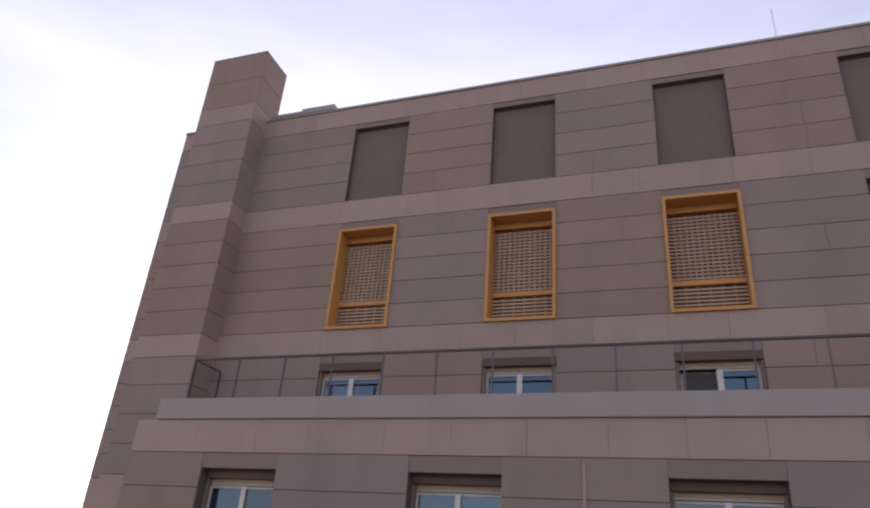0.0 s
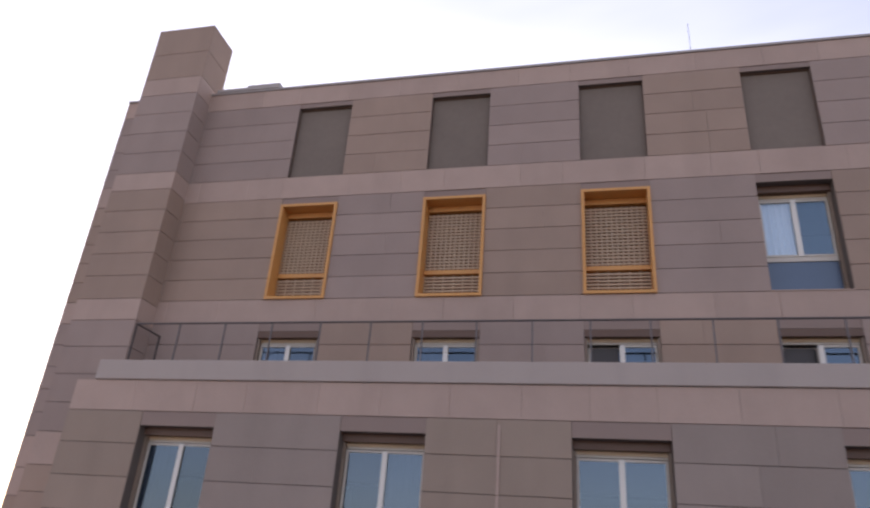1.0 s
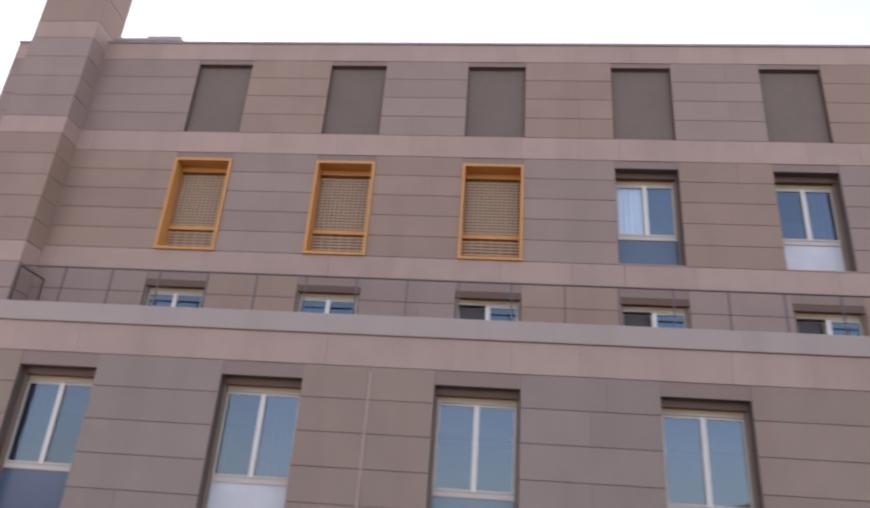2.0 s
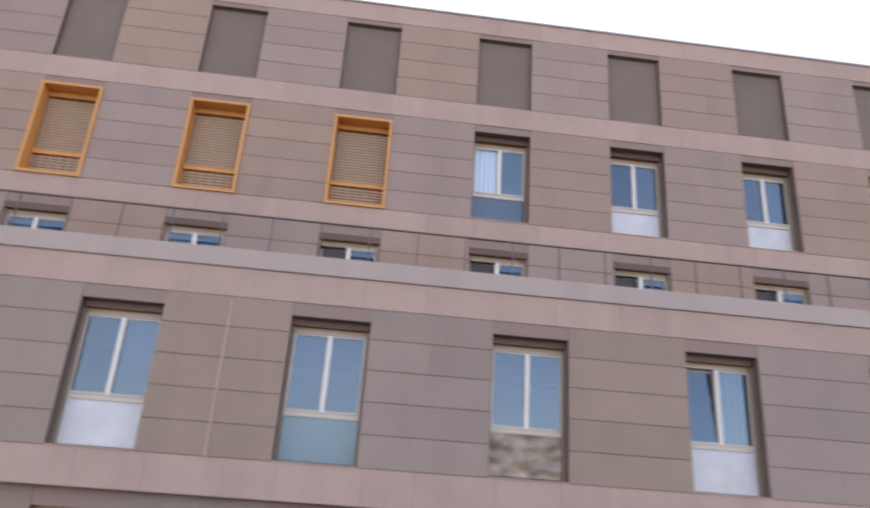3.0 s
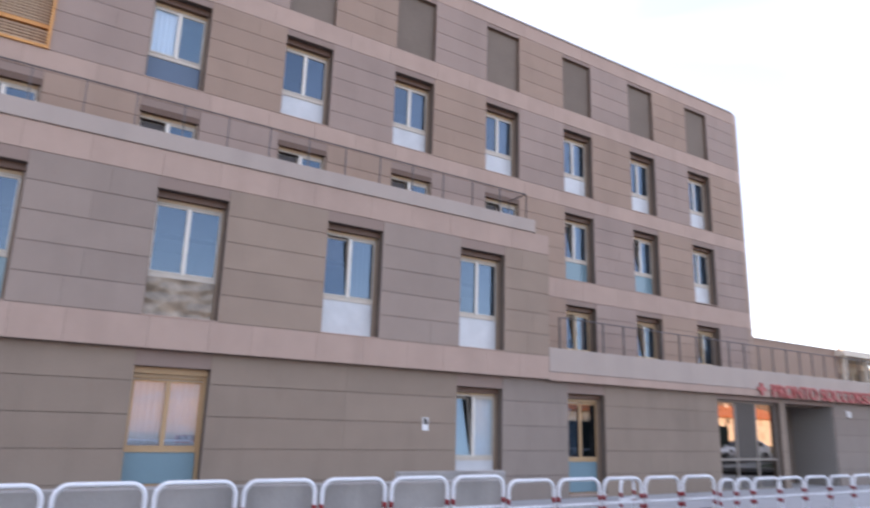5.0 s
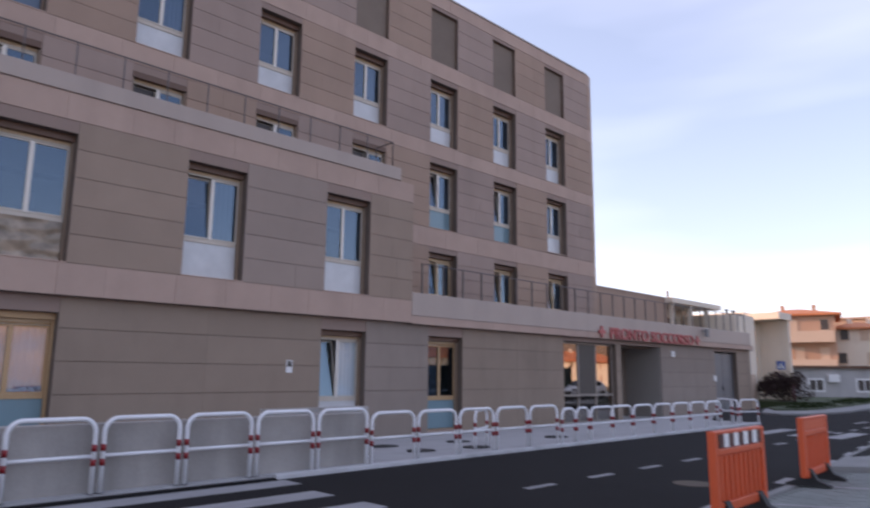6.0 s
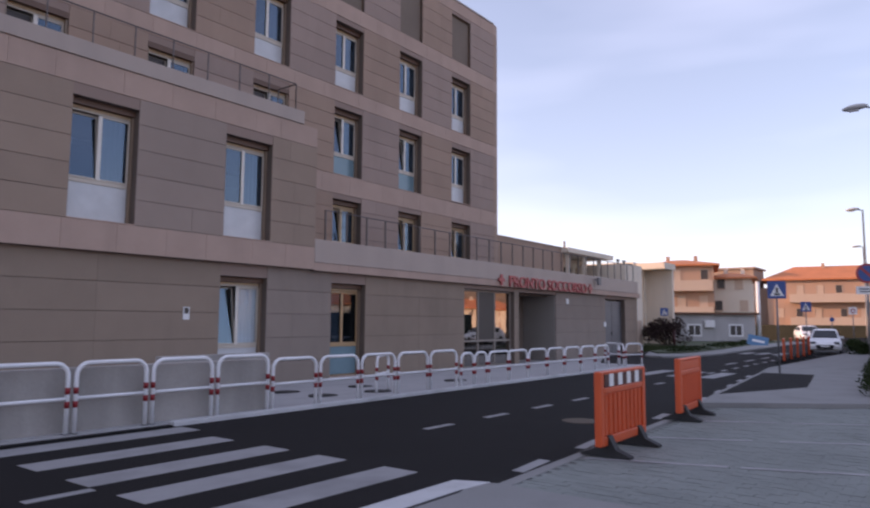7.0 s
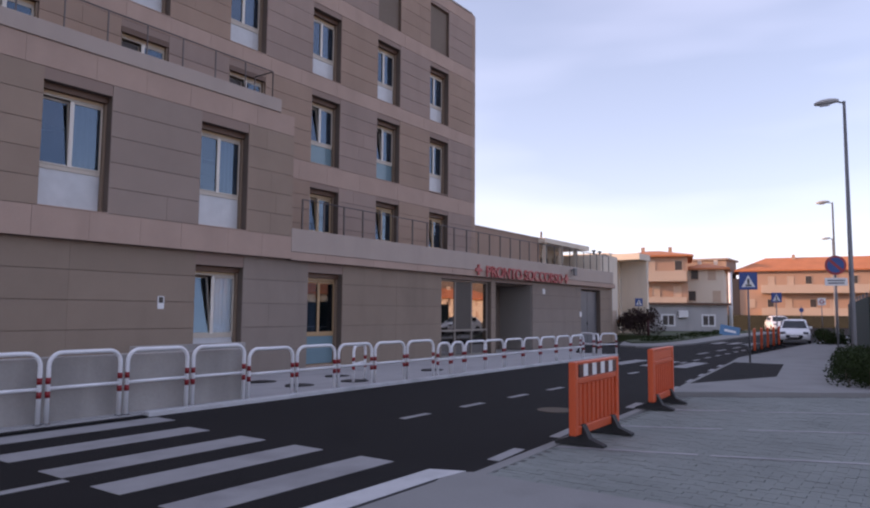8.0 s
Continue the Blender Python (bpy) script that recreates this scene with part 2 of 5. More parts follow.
OBACK = mat("brown_backing", (0.20, 0.095, 0.042), 0.6, var=0.2, scale=4, fine=20)
DPANE = mat("screen_backing", (0.07, 0.055, 0.045), 0.6)
BLIND = mat("dark_blind", (0.055, 0.045, 0.042), 0.5)
HILL = mat("dry_hillside", (0.30, 0.19, 0.11), 0.95, var=0.4, scale=0.06, fine=0.5)
FENCE = mat("green_netting", (0.015, 0.03, 0.025), 0.8)


# ---------------------------------------------------------------- helpers
def box(bm, x0, x1, y0, y1, z0, z1):
    vs = [bm.verts.new((x, y, z)) for z in (z0, z1) for y in (y0, y1) for x in (x0, x1)]
    for q in ((0, 2, 3, 1), (4, 5, 7, 6), (0, 1, 5, 4), (2, 6, 7, 3), (0, 4, 6, 2), (1, 3, 7, 5)):
        bm.faces.new([vs[i] for i in q])
    return vs


def boxes(*bs):
    bm = bmesh.new()
    for b in bs:
        box(bm, *b)
    return bm


def soft_edges(bm, w=0.01, seg=2):
    bmesh.ops.bevel(bm, geom=bm.edges[:], offset=w, segments=seg, affect="EDGES", profile=0.5)
    return bm


def mesh_of(bm, name, material, smooth=False):
    bmesh.ops.recalc_face_normals(bm, faces=bm.faces)
    me = bpy.data.meshes.new(name)
    bm.to_mesh(me)
    bm.free()
    me.materials.append(material)
    if smooth:
        for p in me.polygons:
            p.use_smooth = True
    return me


def part(name, bm, material, parent=None, label="", smooth=False):
    ob = new(name, mesh_of(bm, name, material, smooth))
    ob.parent = parent
    if label:
        tagged(ob, label)
    return ob


def thing(name, label, category, group="", at=None):
    e = new(name)
    if at is not None:
        e.matrix_basis = at
    return tagged(e, label, category, group)


def struct(name, bm, material, label, category):
    ob = part(name, bm, material)
    return tagged(ob, label, category, kind="structure")


def tube(bm, pts, r, n=8, closed=False):
    """A round bar along a line of points."""
    pts = [Vector(p) for p in pts]
    rings = []
    for i, p in enumerate(pts):
        a = pts[max(i - 1, 0)]
        b = pts[min(i + 1, len(pts) - 1)]
        d = (b - a).normalized()
        u = d.cross(Vector((0, 0, 1)))
        if u.length < 1e-3:
            u = d.cross(Vector((0, 1, 0)))
        u.normalize()
        v = d.cross(u)
        rings.append([bm.verts.new(p + r * (math.cos(2 * math.pi * k / n) * u + math.sin(2 * math.pi * k / n) * v)) for k in range(n)])
    for r0, r1 in zip(rings, rings[1:]):
        # keep the rings in step
        best = min(range(n), key=lambda s: (r0[0].co - r1[s].co).length)
        flip = (r0[1].co - r1[(best + 1) % n].co).length > (r0[1].co - r1[(best - 1) % n].co).length
        for k in range(n):
            s = -1 if flip else 1
            bm.faces.new((r0[k], r0[(k + 1) % n], r1[(best + s * (k + 1)) % n], r1[(best + s * k) % n]))
    bm.faces.new(rings[0][::-1])
    bm.faces.new(rings[-1])
    return bm


def prism(bm, outline, y0, y1):
    """A plate with an outline in x and z, from y0 to y1."""
    a = [bm.verts.new((x, y0, z)) for x, z in outline]
    b = [bm.verts.new((x, y1, z)) for x, z in outline]
    bm.faces.new(a)
    bm.faces.new(b[::-1])
    for i in range(len(a)):
        j = (i + 1) % len(a)
        bm.faces.new((a[i], b[i], b[j], a[j]))
    return bm


def slab(bm, outline, z0, z1):
    a = [bm.verts.new((x, y, z0)) for x, y in outline]
    b = [bm.verts.new((x, y, z1)) for x, y in outline]
    bm.faces.new(a[::-1])
    bm.faces.new(b)
    for i in range(len(a)):
        j = (i + 1) % len(a)
        bm.faces.new((a[i], a[j], b[j], b[i]))
    return bm


PIECES = {}


def piece(name, sx, sy, sz, material, parent, at):
    """A small block that shares its mesh with alike blocks; at is its low corner."""
    key = (name, round(sx, 3), round(sy, 3), round(sz, 3), material.name)
    if key not in PIECES:
        PIECES[key] = mesh_of(boxes((0, sx, 0, sy, 0, sz)), name, material)
    ob = new(name, PIECES[key])
    ob.parent = parent
    ob.location = at
    return ob


# ---------------------------------------------------------------- plan of the hospital
U, Q = 17.36, 16.36            # front planes of the upper storeys and of the projecting block
GW = 16.58                     # front plane of the ground floor
XU, PU, WU = -8.05, 3.56, 1.45  # upper windows: first left edge, pitch, width
XQ, PQ, WQ = -9.72, 4.28, 1.66  # windows of the projecting block
X_END, X_LEFT = 28.50, -13.36
XV = 15.15                     # end of the projecting block
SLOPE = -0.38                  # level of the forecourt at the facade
ROOF = 16.03
PT = 0.03                      # thickness of the cladding
rng = random.Random(7)


def wall_with_holes(name, plane, x0, x1, z0, z1, holes, label, depth=0.55):
    """The wall behind the cladding: a run with openings that go through it."""
    bm = bmesh.new()
    x = x0
    for xl, xr, zb, zt in sorted(holes):
        if xl > x:
            box(bm, x, xl, plane + PT, plane + depth, z0, z1)
        if zb > z0:
            box(bm, xl, xr, plane + PT, plane + depth, z0, zb)
        if zt < z1:
            box(bm, xl, xr, plane + PT, plane + depth, zt, z1)
        x = xr
    if x < x1:
        box(bm, x, x1, plane + PT, plane + depth, z0, z1)
    return struct(name, bm, BACKING, label, "wall")


CLAD = []   # cladding is laid last: (wall, plane, x0, x1, z0, z1, material)


def clad_course(wall, plane, x0, x1, z0, z1, material, length):
    CLAD.append((wall, plane, x0, x1, z0, z1, material, length))


def storey(name, plane, x0, x1, zband0, zb, zt, zlint, cols, first, pitch, width, courses, label, tone=0, stones=(STONE_W, STONE_G)):
    """One storey: a light band from zband0 to zb, piers in courses from zb to zlint, openings from zb to zt with a lintel over them."""
    holes = [(first + pitch * (k - 1), first + pitch * (k - 1) + width, zb, zt) for k in cols]
    wall = wall_with_holes(name, plane, x0, x1, zband0, zlint, holes, label)
    clad_course(wall, plane, x0, x1, zband0, zb, STONE_B, 1.35)
    edges = [x0] + [v for h in holes for v in h[:2]] + [x1]
    for i in range(0, len(edges), 2):
        a, b = edges[i], edges[i + 1]
        if b - a < 0.02:
            continue
        k = tone + i // 2
        h = (zlint - zb) / courses
        for c in range(courses):
            clad_course(wall, plane, a, b, zb + c * h, zb + (c + 1) * h, stones[k % 2], 2.9)
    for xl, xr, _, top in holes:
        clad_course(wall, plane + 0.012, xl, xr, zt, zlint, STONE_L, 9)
    return wall


TX0, TX1, TY = -12.48, -10.77, 16.74   # the shaft at the left end
XC = X_END - 1.1                      # where the rounded corner begins
ALLU = range(1, 11)
storey("wall_4", U, X_LEFT, XC, 12.61, 13.21, 15.31, 15.45, ALLU, XU, PU, WU, 4, "stone clad wall of the top storey", 1)
storey("wall_3", U, X_LEFT, XC, 9.42, 9.96, 12.41, 12.61, ALLU, XU, PU, WU, 5, "stone clad wall of the third storey")
storey("wall_2", U, X_LEFT, XC, 6.07, 6.76, 9.20, 9.42, ALLU, XU, PU, WU, 5, "stone clad wall above the long terrace", 1)
storey("wall_1", U, XV - 1.5, XC, 3.35, 3.55, 5.88, 6.07, (8, 9, 10), XU, PU, WU, 5, "stone clad wall above the lower terrace")
storey("wall_block", Q, -11.5, XV, 3.20, 3.92, 6.87, 7.16, range(1, 7), XQ, PQ, WQ, 5, "stone clad front of the projecting block", stones=(BLOCK_W, BLOCK_G))
top_wall = wall_with_holes("wall_top", U, X_LEFT, XC, 15.45, ROOF - 0.04, [], "light stone band under the roof edge")
clad_course(top_wall, U, X_LEFT, XC, 15.45, ROOF - 0.04, STONE_B, 1.35)
block_top = wall_with_holes("wall_block_top", Q, -11.5, XV, 7.16, 7.80, [], "light stone band under the terrace parapet")
clad_course(block_top, Q, -11.5, XV, 7.16, 7.80, STONE_B, 1.35)

# left strip of the upper wall goes on below
left_wall = wall_with_holes("wall_left", U, X_LEFT, -11.0, SLOPE, 6.07, [], "stone clad wall at the building's left end")
for c in range(11):
    clad_course(left_wall, U, X_LEFT, -11.0, SLOPE + c * 0.586, SLOPE + (c + 1) * 0.586, STONE_B if c in (6, 10) else STONE_W, 1.2)

# ground floor
gx = lambda k: (XQ + PQ * (k - 1)) * 1.01
gh = [(gx(k), gx(k) + WQ, z, 2.83) for k, z in ((1, 0.25), (2, 0.25), (3, 0.25), (4, 0.25), (6, 0.25), (7, -0.28))]
gh += [(23.85, 27.95, SLOPE, 2.98), (28.35, 32.1, SLOPE, 2.98), (38.3, 41.3, SLOPE, 2.98)]
ground_wall = wall_with_holes("wall_ground", GW, -11.5, 43.3, SLOPE, 3.22, gh, "stone clad ground floor wall")
edges = [-11.5] + [v for h in gh for v in h[:2]] + [43.3]
for i in range(0, len(edges), 2):
    for c in range(5):
        clad_course(ground_wall, GW, edges[i], edges[i + 1], SLOPE + c * 0.72, SLOPE + (c + 1) * 0.72, (BASE_W, BASE_W, BASE_G)[(i // 2) % 3], 3.0)
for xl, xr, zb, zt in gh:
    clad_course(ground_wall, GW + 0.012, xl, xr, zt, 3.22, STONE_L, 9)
    if zb > SLOPE + 0.05:
        clad_course(ground_wall, GW, xl, xr, SLOPE, zb, BASE_G, 9)

# fascia and lower terrace parapet
fascia = wall_with_holes("wall_fascia", Q, XV, 43.3, 3.17, 3.44, [], "light stone fascia over the entrance", depth=0.6)
clad_course(fascia, Q, XV, 43.3, 3.17, 3.44, STONE_B, 1.35)
struct("parapet_lower", soft_edges(boxes((XV - 0.02, 42.9, Q - 0.02, Q + 0.28, 3.44, 4.19)), 0.015), PARAPET,
       "pale coated parapet of the lower terrace", "parapet")
# soffit in the dark backing colour, to deepen the shadow line below the fascia
struct("soffit", boxes((-11.2, XV, Q + 0.05, GW + 0.02, 3.212, 3.29), (XV, 43.2, Q + 0.05, GW + 0.02, 3.19, 3.29)), BACKING, "soffit under the fascia, coloured dark for its shade", "soffit")
struct("parapet", soft_edges(boxes((-11.05, 14.55, Q - 0.04, Q + 0.26, 7.805, 8.22)), 0.015), PARAPET,
       "pale coated parapet along the long terrace", "parapet")
struct("terrace_floor", boxes((-11.2, XV, Q + 0.3, U + 0.02, 7.0, 7.2)), CONC, "concrete floor of the long terrace", "floor")
struct("terrace_floor_lower", boxes((XV, 43.2, Q + 0.3, U + 0.02, 3.30, 3.42)), CONC, "concrete floor of the lower terrace", "floor")
# end of the projecting block
block_end = struct("wall_block_end", boxes((XV - 0.30, XV - PT, Q + 0.40, U + 0.03, 3.22, 7.74)), BACKING, "return wall at the end of the projecting block", "wall")

# shell that closes the building behind its fronts
struct("building_core", boxes(
    (X_LEFT + 0.05, X_LEFT + 0.4, U + 0.4, 32, SLOPE, ROOF - 0.1), (X_LEFT + 0.05, X_END, 31.6, 32, SLOPE, ROOF - 0.1),
    (X_END - 0.4, X_END - 0.05, U + 1.2, 32, SLOPE, ROOF - 0.1)), STONE_W, "stone side and rear walls", "wall")
fl = bmesh.new()
for z in (3.1, 6.3, 9.45 - 0.1, 12.7, 15.75):
    box(fl, X_LEFT + 0.4, X_END - 0.6, U + 0.42, 31.5, z, z + 0.14)
box(fl, -11.1, 43.1, GW + 0.42, U + 0.42, SLOPE - 0.1, SLOPE)
box(fl, -11.1, 43.1, U + 0.42, 23, SLOPE - 0.1, SLOPE)
box(fl, -11.1, 43.1, GW + 0.42, U + 0.42, 3.21, 3.29)
box(fl, X_END, 43.1, U + 0.42, 23, 3.21, 3.29)
struct("inner_floors", fl, PLASTER, "plain floor slabs inside the building", "floor")
pt = bmesh.new()
box(pt, X_LEFT + 0.4, X_END - 0.6, U + 3.2, U + 3.3, SLOPE, ROOF - 0.5)
box(pt, X_END - 0.6, 43.1, U + 3.2, U + 3.3, SLOPE, 3.2)
for k in range(0, 11):
    xx = XU + PU * k - 1.1
    box(pt, xx - 0.05, xx + 0.05, U + 0.42, U + 3.2, 3.3, ROOF - 0.5)
struct("inner_walls", pt, PLASTER, "plain partition walls inside the building", "wall")

struct("roof", boxes((X_LEFT, X_END - 1.1, U - 0.03, 32, ROOF - 0.04, ROOF + 0.02)), ROOFTIN, "flat roof with a thin metal edge", "roof")

# rounded corner at the far end
cw = bmesh.new()
cseg = 9


def corner_ring(r, z):
    return [cw.verts.new((XC + r * math.sin(math.pi / 2 * i / cseg), U + 1.1 - r * math.cos(math.pi / 2 * i / cseg), z)) for i in range(cseg + 1)]


CORNER_Z = [(3.35, 3.55, 1), (6.07, 6.76, 1), (9.42, 9.96, 1), (12.61, 13.21, 1), (15.45, ROOF, 1),
            (3.55, 6.07, 5), (6.76, 9.42, 5), (9.96, 12.61, 5), (13.21, 15.45, 4)]
for z0, z1, n in CORNER_Z:
    h = (z1 - z0) / n
    for c in range(n):
        lo, hi = corner_ring(1.1, z0 + c * h + 0.005), corner_ring(1.1, z0 + (c + 1) * h - 0.005)
        for i in range(cseg):
            for quad in ((lo[i], lo[i + 1], hi[i + 1], hi[i]),):
                f = cw.faces.new(quad)
                f.material_index = 1 if n == 1 else 0
                f.smooth = True
corner = struct("wall_corner", cw, STONE_W, "rounded stone corner at the building's end", "wall")
corner.data.materials.append(STONE_B)
cb = bmesh.new()
slab(cb, [(XC, U + 1.1)] + [(XC + 1.085 * math.sin(math.pi / 2 * i / cseg), U + 1.1 - 1.085 * math.cos(math.pi / 2 * i / cseg)) for i in range(cseg + 1)], 3.3, ROOF)
struct("corner_backing", cb, BACKING, "backing behind the rounded corner", "wall")

# shaft with chimney head at the left end
tower = struct("wall_shaft", boxes((TX0 + PT, TX1 - PT, TY + PT, 17.78, SLOPE, 17.88)), BACKING, "stone clad shaft with a chimney head", "wall")
SHAFT = [(SLOPE, 3.22, STONE_W, 6), (3.22, 3.92, STONE_B, 1), (3.92, 6.07, STONE_W, 4), (6.07, 6.76, STONE_B, 1), (6.76, 9.28, STONE_G, 4), (9.28, 9.8, STONE_B, 1),
         (9.8, 12.7, STONE_W, 5), (12.7, 13.2, STONE_B, 1), (13.2, 15.65, STONE_G, 4), (15.65, 16.2, STONE_B, 1), (16.2, 17.91, STONE_W, 2)]


# ---------------------------------------------------------------- windows
def ring(bm, x0, x1, y0, y1, z0, z1, w):
    box(bm, x0, x0 + w, y0, y1, z0, z1)
    box(bm, x1 - w, x1, y0, y1, z0, z1)
    box(bm, x0 + w, x1 - w, y0, y1, z0, z0 + w)
    box(bm, x0 + w, x1 - w, y0, y1, z1 - w, z1)
    return bm


def window(w, h, lower, label, frame_m=WHITE, lower_label="", curtain_left=False, curtain_right=False, blind=False, crumpled=False, tilt=0.0, group="windows of the facade", box_m=DARK, split=0.335, inset=0.36, glass=GLASS, veil=0.055):
    e = thing("window", label, "window", group)
    y = inset
    part("shutter_box", boxes((0.005, w - 0.005, y - 0.16, y + 0.12, h - 0.15, h - 0.003)), box_m, e, "dark brown shutter box")
    part("head_strip", boxes((0.005, w - 0.005, y - 0.02, y + 0.10, h - 0.22, h - 0.152)), BEIGE, e, "beige strip under the shutter box")
    part("frame", ring(bmesh.new(), 0.005, w - 0.005, y, y + 0.08, 0.004, h - 0.222, 0.04), frame_m, e)
    zt = h * split
    for x in (0.006, w - 0.056):
        part("guide_rail", boxes((x, x + 0.05, y - 0.11, y - 0.003, 0.024, h - 0.153)), GUIDE if box_m is DARK else box_m, e, "brown shutter guide")
    part("transom", boxes((0.062, w - 0.062, y - 0.015, y + 0.07, zt - 0.05, zt + 0.05)), frame_m, e)
    part("lower_panel", boxes((0.062, w - 0.062, y + 0.01, y + 0.05, 0.06, zt - 0.052)), lower, e, lower_label)
    top = h - 0.28
    for i in (0, 1):
        x0, x1 = (0.064, w / 2 - 0.004) if i == 0 else (w / 2 + 0.004, w - 0.064)
        bm = ring(bmesh.new(), x0, x1, -0.025, 0.03, 0.0, top - zt - 0.056, 0.042)
        s = part("sash", bm, frame_m, e)
        s.location = (0, y, zt + 0.054)
        if i == 0 and tilt:
            s.rotation_euler = (radians(-tilt), 0, 0)
        p = part("pane", boxes((x0 + 0.038, x1 - 0.038, -0.002, 0.010, 0.038, top - zt - 0.094)), glass, s)
        p.visible_shadow = glass is GLASS
    for side, on in ((0, curtain_left), (1, curtain_right)):
        if not on:
            continue
        bm = bmesh.new()
        n = 18
        vs = [[bm.verts.new(((0.047, w / 2 + 0.004)[side] + (w / 2 - 0.051) * k / n, y + veil + 0.012 * math.sin(k * 1.9), z)) for k in range(n + 1)] for z in (zt, h - 0.24)]
        for k in range(n):
            bm.faces.new((vs[0][k], vs[0][k + 1], vs[1][k + 1], vs[1][k]))
        part("curtain", bm, CURTAIN, e, "white curtain behind the pane")
    part("meeting_stile", boxes((w / 2 - 0.05, w / 2 + 0.05, y - 0.04, y - 0.0265, zt + 0.058, top - 0.005)), STILE if frame_m is WHITE else frame_m, e, "white meeting stile" if frame_m is WHITE else "")
    if blind:
        bl = part("blind", boxes((0.125, w / 2 - 0.07, y + 0.10, y + 0.12, zt + 0.1, top - 0.03)), BLIND, e, "dark blind behind the pane")
    if crumpled:
        bm = bmesh.new()
        nx_, nz_ = 26, 18
        g = [[bm.verts.new((0.07 + (w - 0.14) * i / nx_, y - 0.05 + 0.055 * noise.noise(Vector((i * 0.10 + j * 0.09, j * 0.21 - i * 0.05, 4.2))) + 0.022 * noise.noise(Vector((i * 0.24 - j * 0.12, j * 0.34, 1.7))),
                            0.065 + (zt - 0.12) * j / nz_)) for i in range(nx_ + 1)] for j in range(nz_ + 1)]
        for j in range(nz_):
            for i in range(nx_):
                bm.faces.new((g[j][i], g[j][i + 1], g[j + 1][i + 1], g[j + 1][i]))
        part("film", bm, FABRIC, e, "crumpled brown protective film", smooth=True)
    part("sill", soft_edges(boxes((-0.01, w + 0.01, -0.015, y, -0.006, 0.022)), 0.006), STONE_B, e)
    return e


def put(e, plane, x, z):
    e.matrix_basis = pose(x, plane, z)
    return e


def again(e, plane, x, z):
    return copy_thing(e, pose(x, plane, z))


ux = lambda k: XU + PU * (k - 1)
qx = lambda k: XQ + PQ * (k - 1)
H3 = 12.41 - 9.96
w_white = window(WU, H3, WPANEL, "tall white framed window with a white lower panel, one half curtained", curtain_right=True, veil=0.055, lower_label="glossy white lower panel")
put(w_white, U, ux(5), 9.96)
for k in (6, 7, 8, 9, 10):
    again(w_white, U, ux(k), 9.96)
put(window(WU, H3, NAVY, "tall white framed window with a curtain and a dark blue lower pane", glass=CLEAR, curtain_left=True, lower_label="dark blue lower panel"), U, ux(4), 9.96)
# the storey of the long terrace
H2 = 9.20 - 6.76
w_terr = window(WU, H2, NAVY, "white framed terrace window, left half curtained, behind the parapet", curtain_left=True, inset=0.16)
put(w_terr, U, ux(1), 6.76)
w_terr2 = window(WU, H2, NAVY, "white framed terrace window with a dark blind and a tilted sash", tilt=7, blind=True, inset=0.16)
put(w_terr2, U, ux(3), 6.76)
again(w_terr, U, ux(2), 6.76)
for k in (4, 5, 6, 7):
    again(w_terr2, U, ux(k), 6.76)
w_t8 = window(WU, H2, TEAL, "tall white framed window with a teal lower pane and a tilted sash", curtain_right=True, veil=0.055, tilt=7, lower_label="pale teal lower panel")
put(w_t8, U, ux(8), 6.76)
again(w_t8, U, ux(9), 6.76)
again(w_white, U, ux(10), 6.80)
w_low = window(WU, 2.33, NAVY, "window behind the lower terrace railing, sash tilted", curtain_right=True, veil=0.055, frame_m=BEIGE, tilt=6)
put(w_low, U, ux(8), 3.55)
for k in (9, 10):
    again(w_low, U, ux(k), 3.55)
# the projecting block
HQ = 6.87 - 3.92
q_white = window(WQ, HQ, WPANEL, "large cream framed window with a white lower panel, one half curtained", curtain_right=True, lower_label="glossy white lower panel")
put(q_white, Q, qx(2), 3.92)
again(q_white, Q, qx(6), 3.92)
put(window(WQ, HQ, WPANEL, "large cream framed window with a white lower panel and a tilted sash", curtain_right=True, tilt=5), Q, qx(5), 3.92)
put(window(WQ, HQ, NAVY, "large cream framed window, left half curtained", curtain_left=True), Q, qx(1), 3.92)
put(window(WQ, HQ, TEAL, "large cream framed window with a teal lower pane", lower_label="pale teal lower panel"), Q, qx(3), 3.92)
put(window(WQ, HQ, DPANE, "large cream framed window with crumpled brown film below", crumpled=True), Q, qx(4), 3.92)
# ground floor
g_och = window(WQ, 2.58, TEAL, "ochre framed ground floor window with pale blinds behind reflecting panes", glass=SHOPB, veil=0.075, lower_label="pale blue lower panel", frame_m=OCHRE, box_m=OCHRE, curtain_left=True, curtain_right=True, split=0.30)
put(g_och, GW, gx(3), 0.25)
for k in (1, 2, 4):
    again(g_och, GW, gx(k), 0.25)
put(window(WQ, 2.58, WPANEL, "white framed ground floor window with a tilted sash", glass=CLEAR, veil=0.055, curtain_right=True, tilt=8, split=0.22), GW, gx(6), 0.25)
put(window(WQ, 3.11, TEAL, "ochre framed ground floor door window with a pale blind and a teal panel", frame_m=OCHRE, curtain_left=True, lower_label="teal lower panel"), GW, gx(7), -0.28)

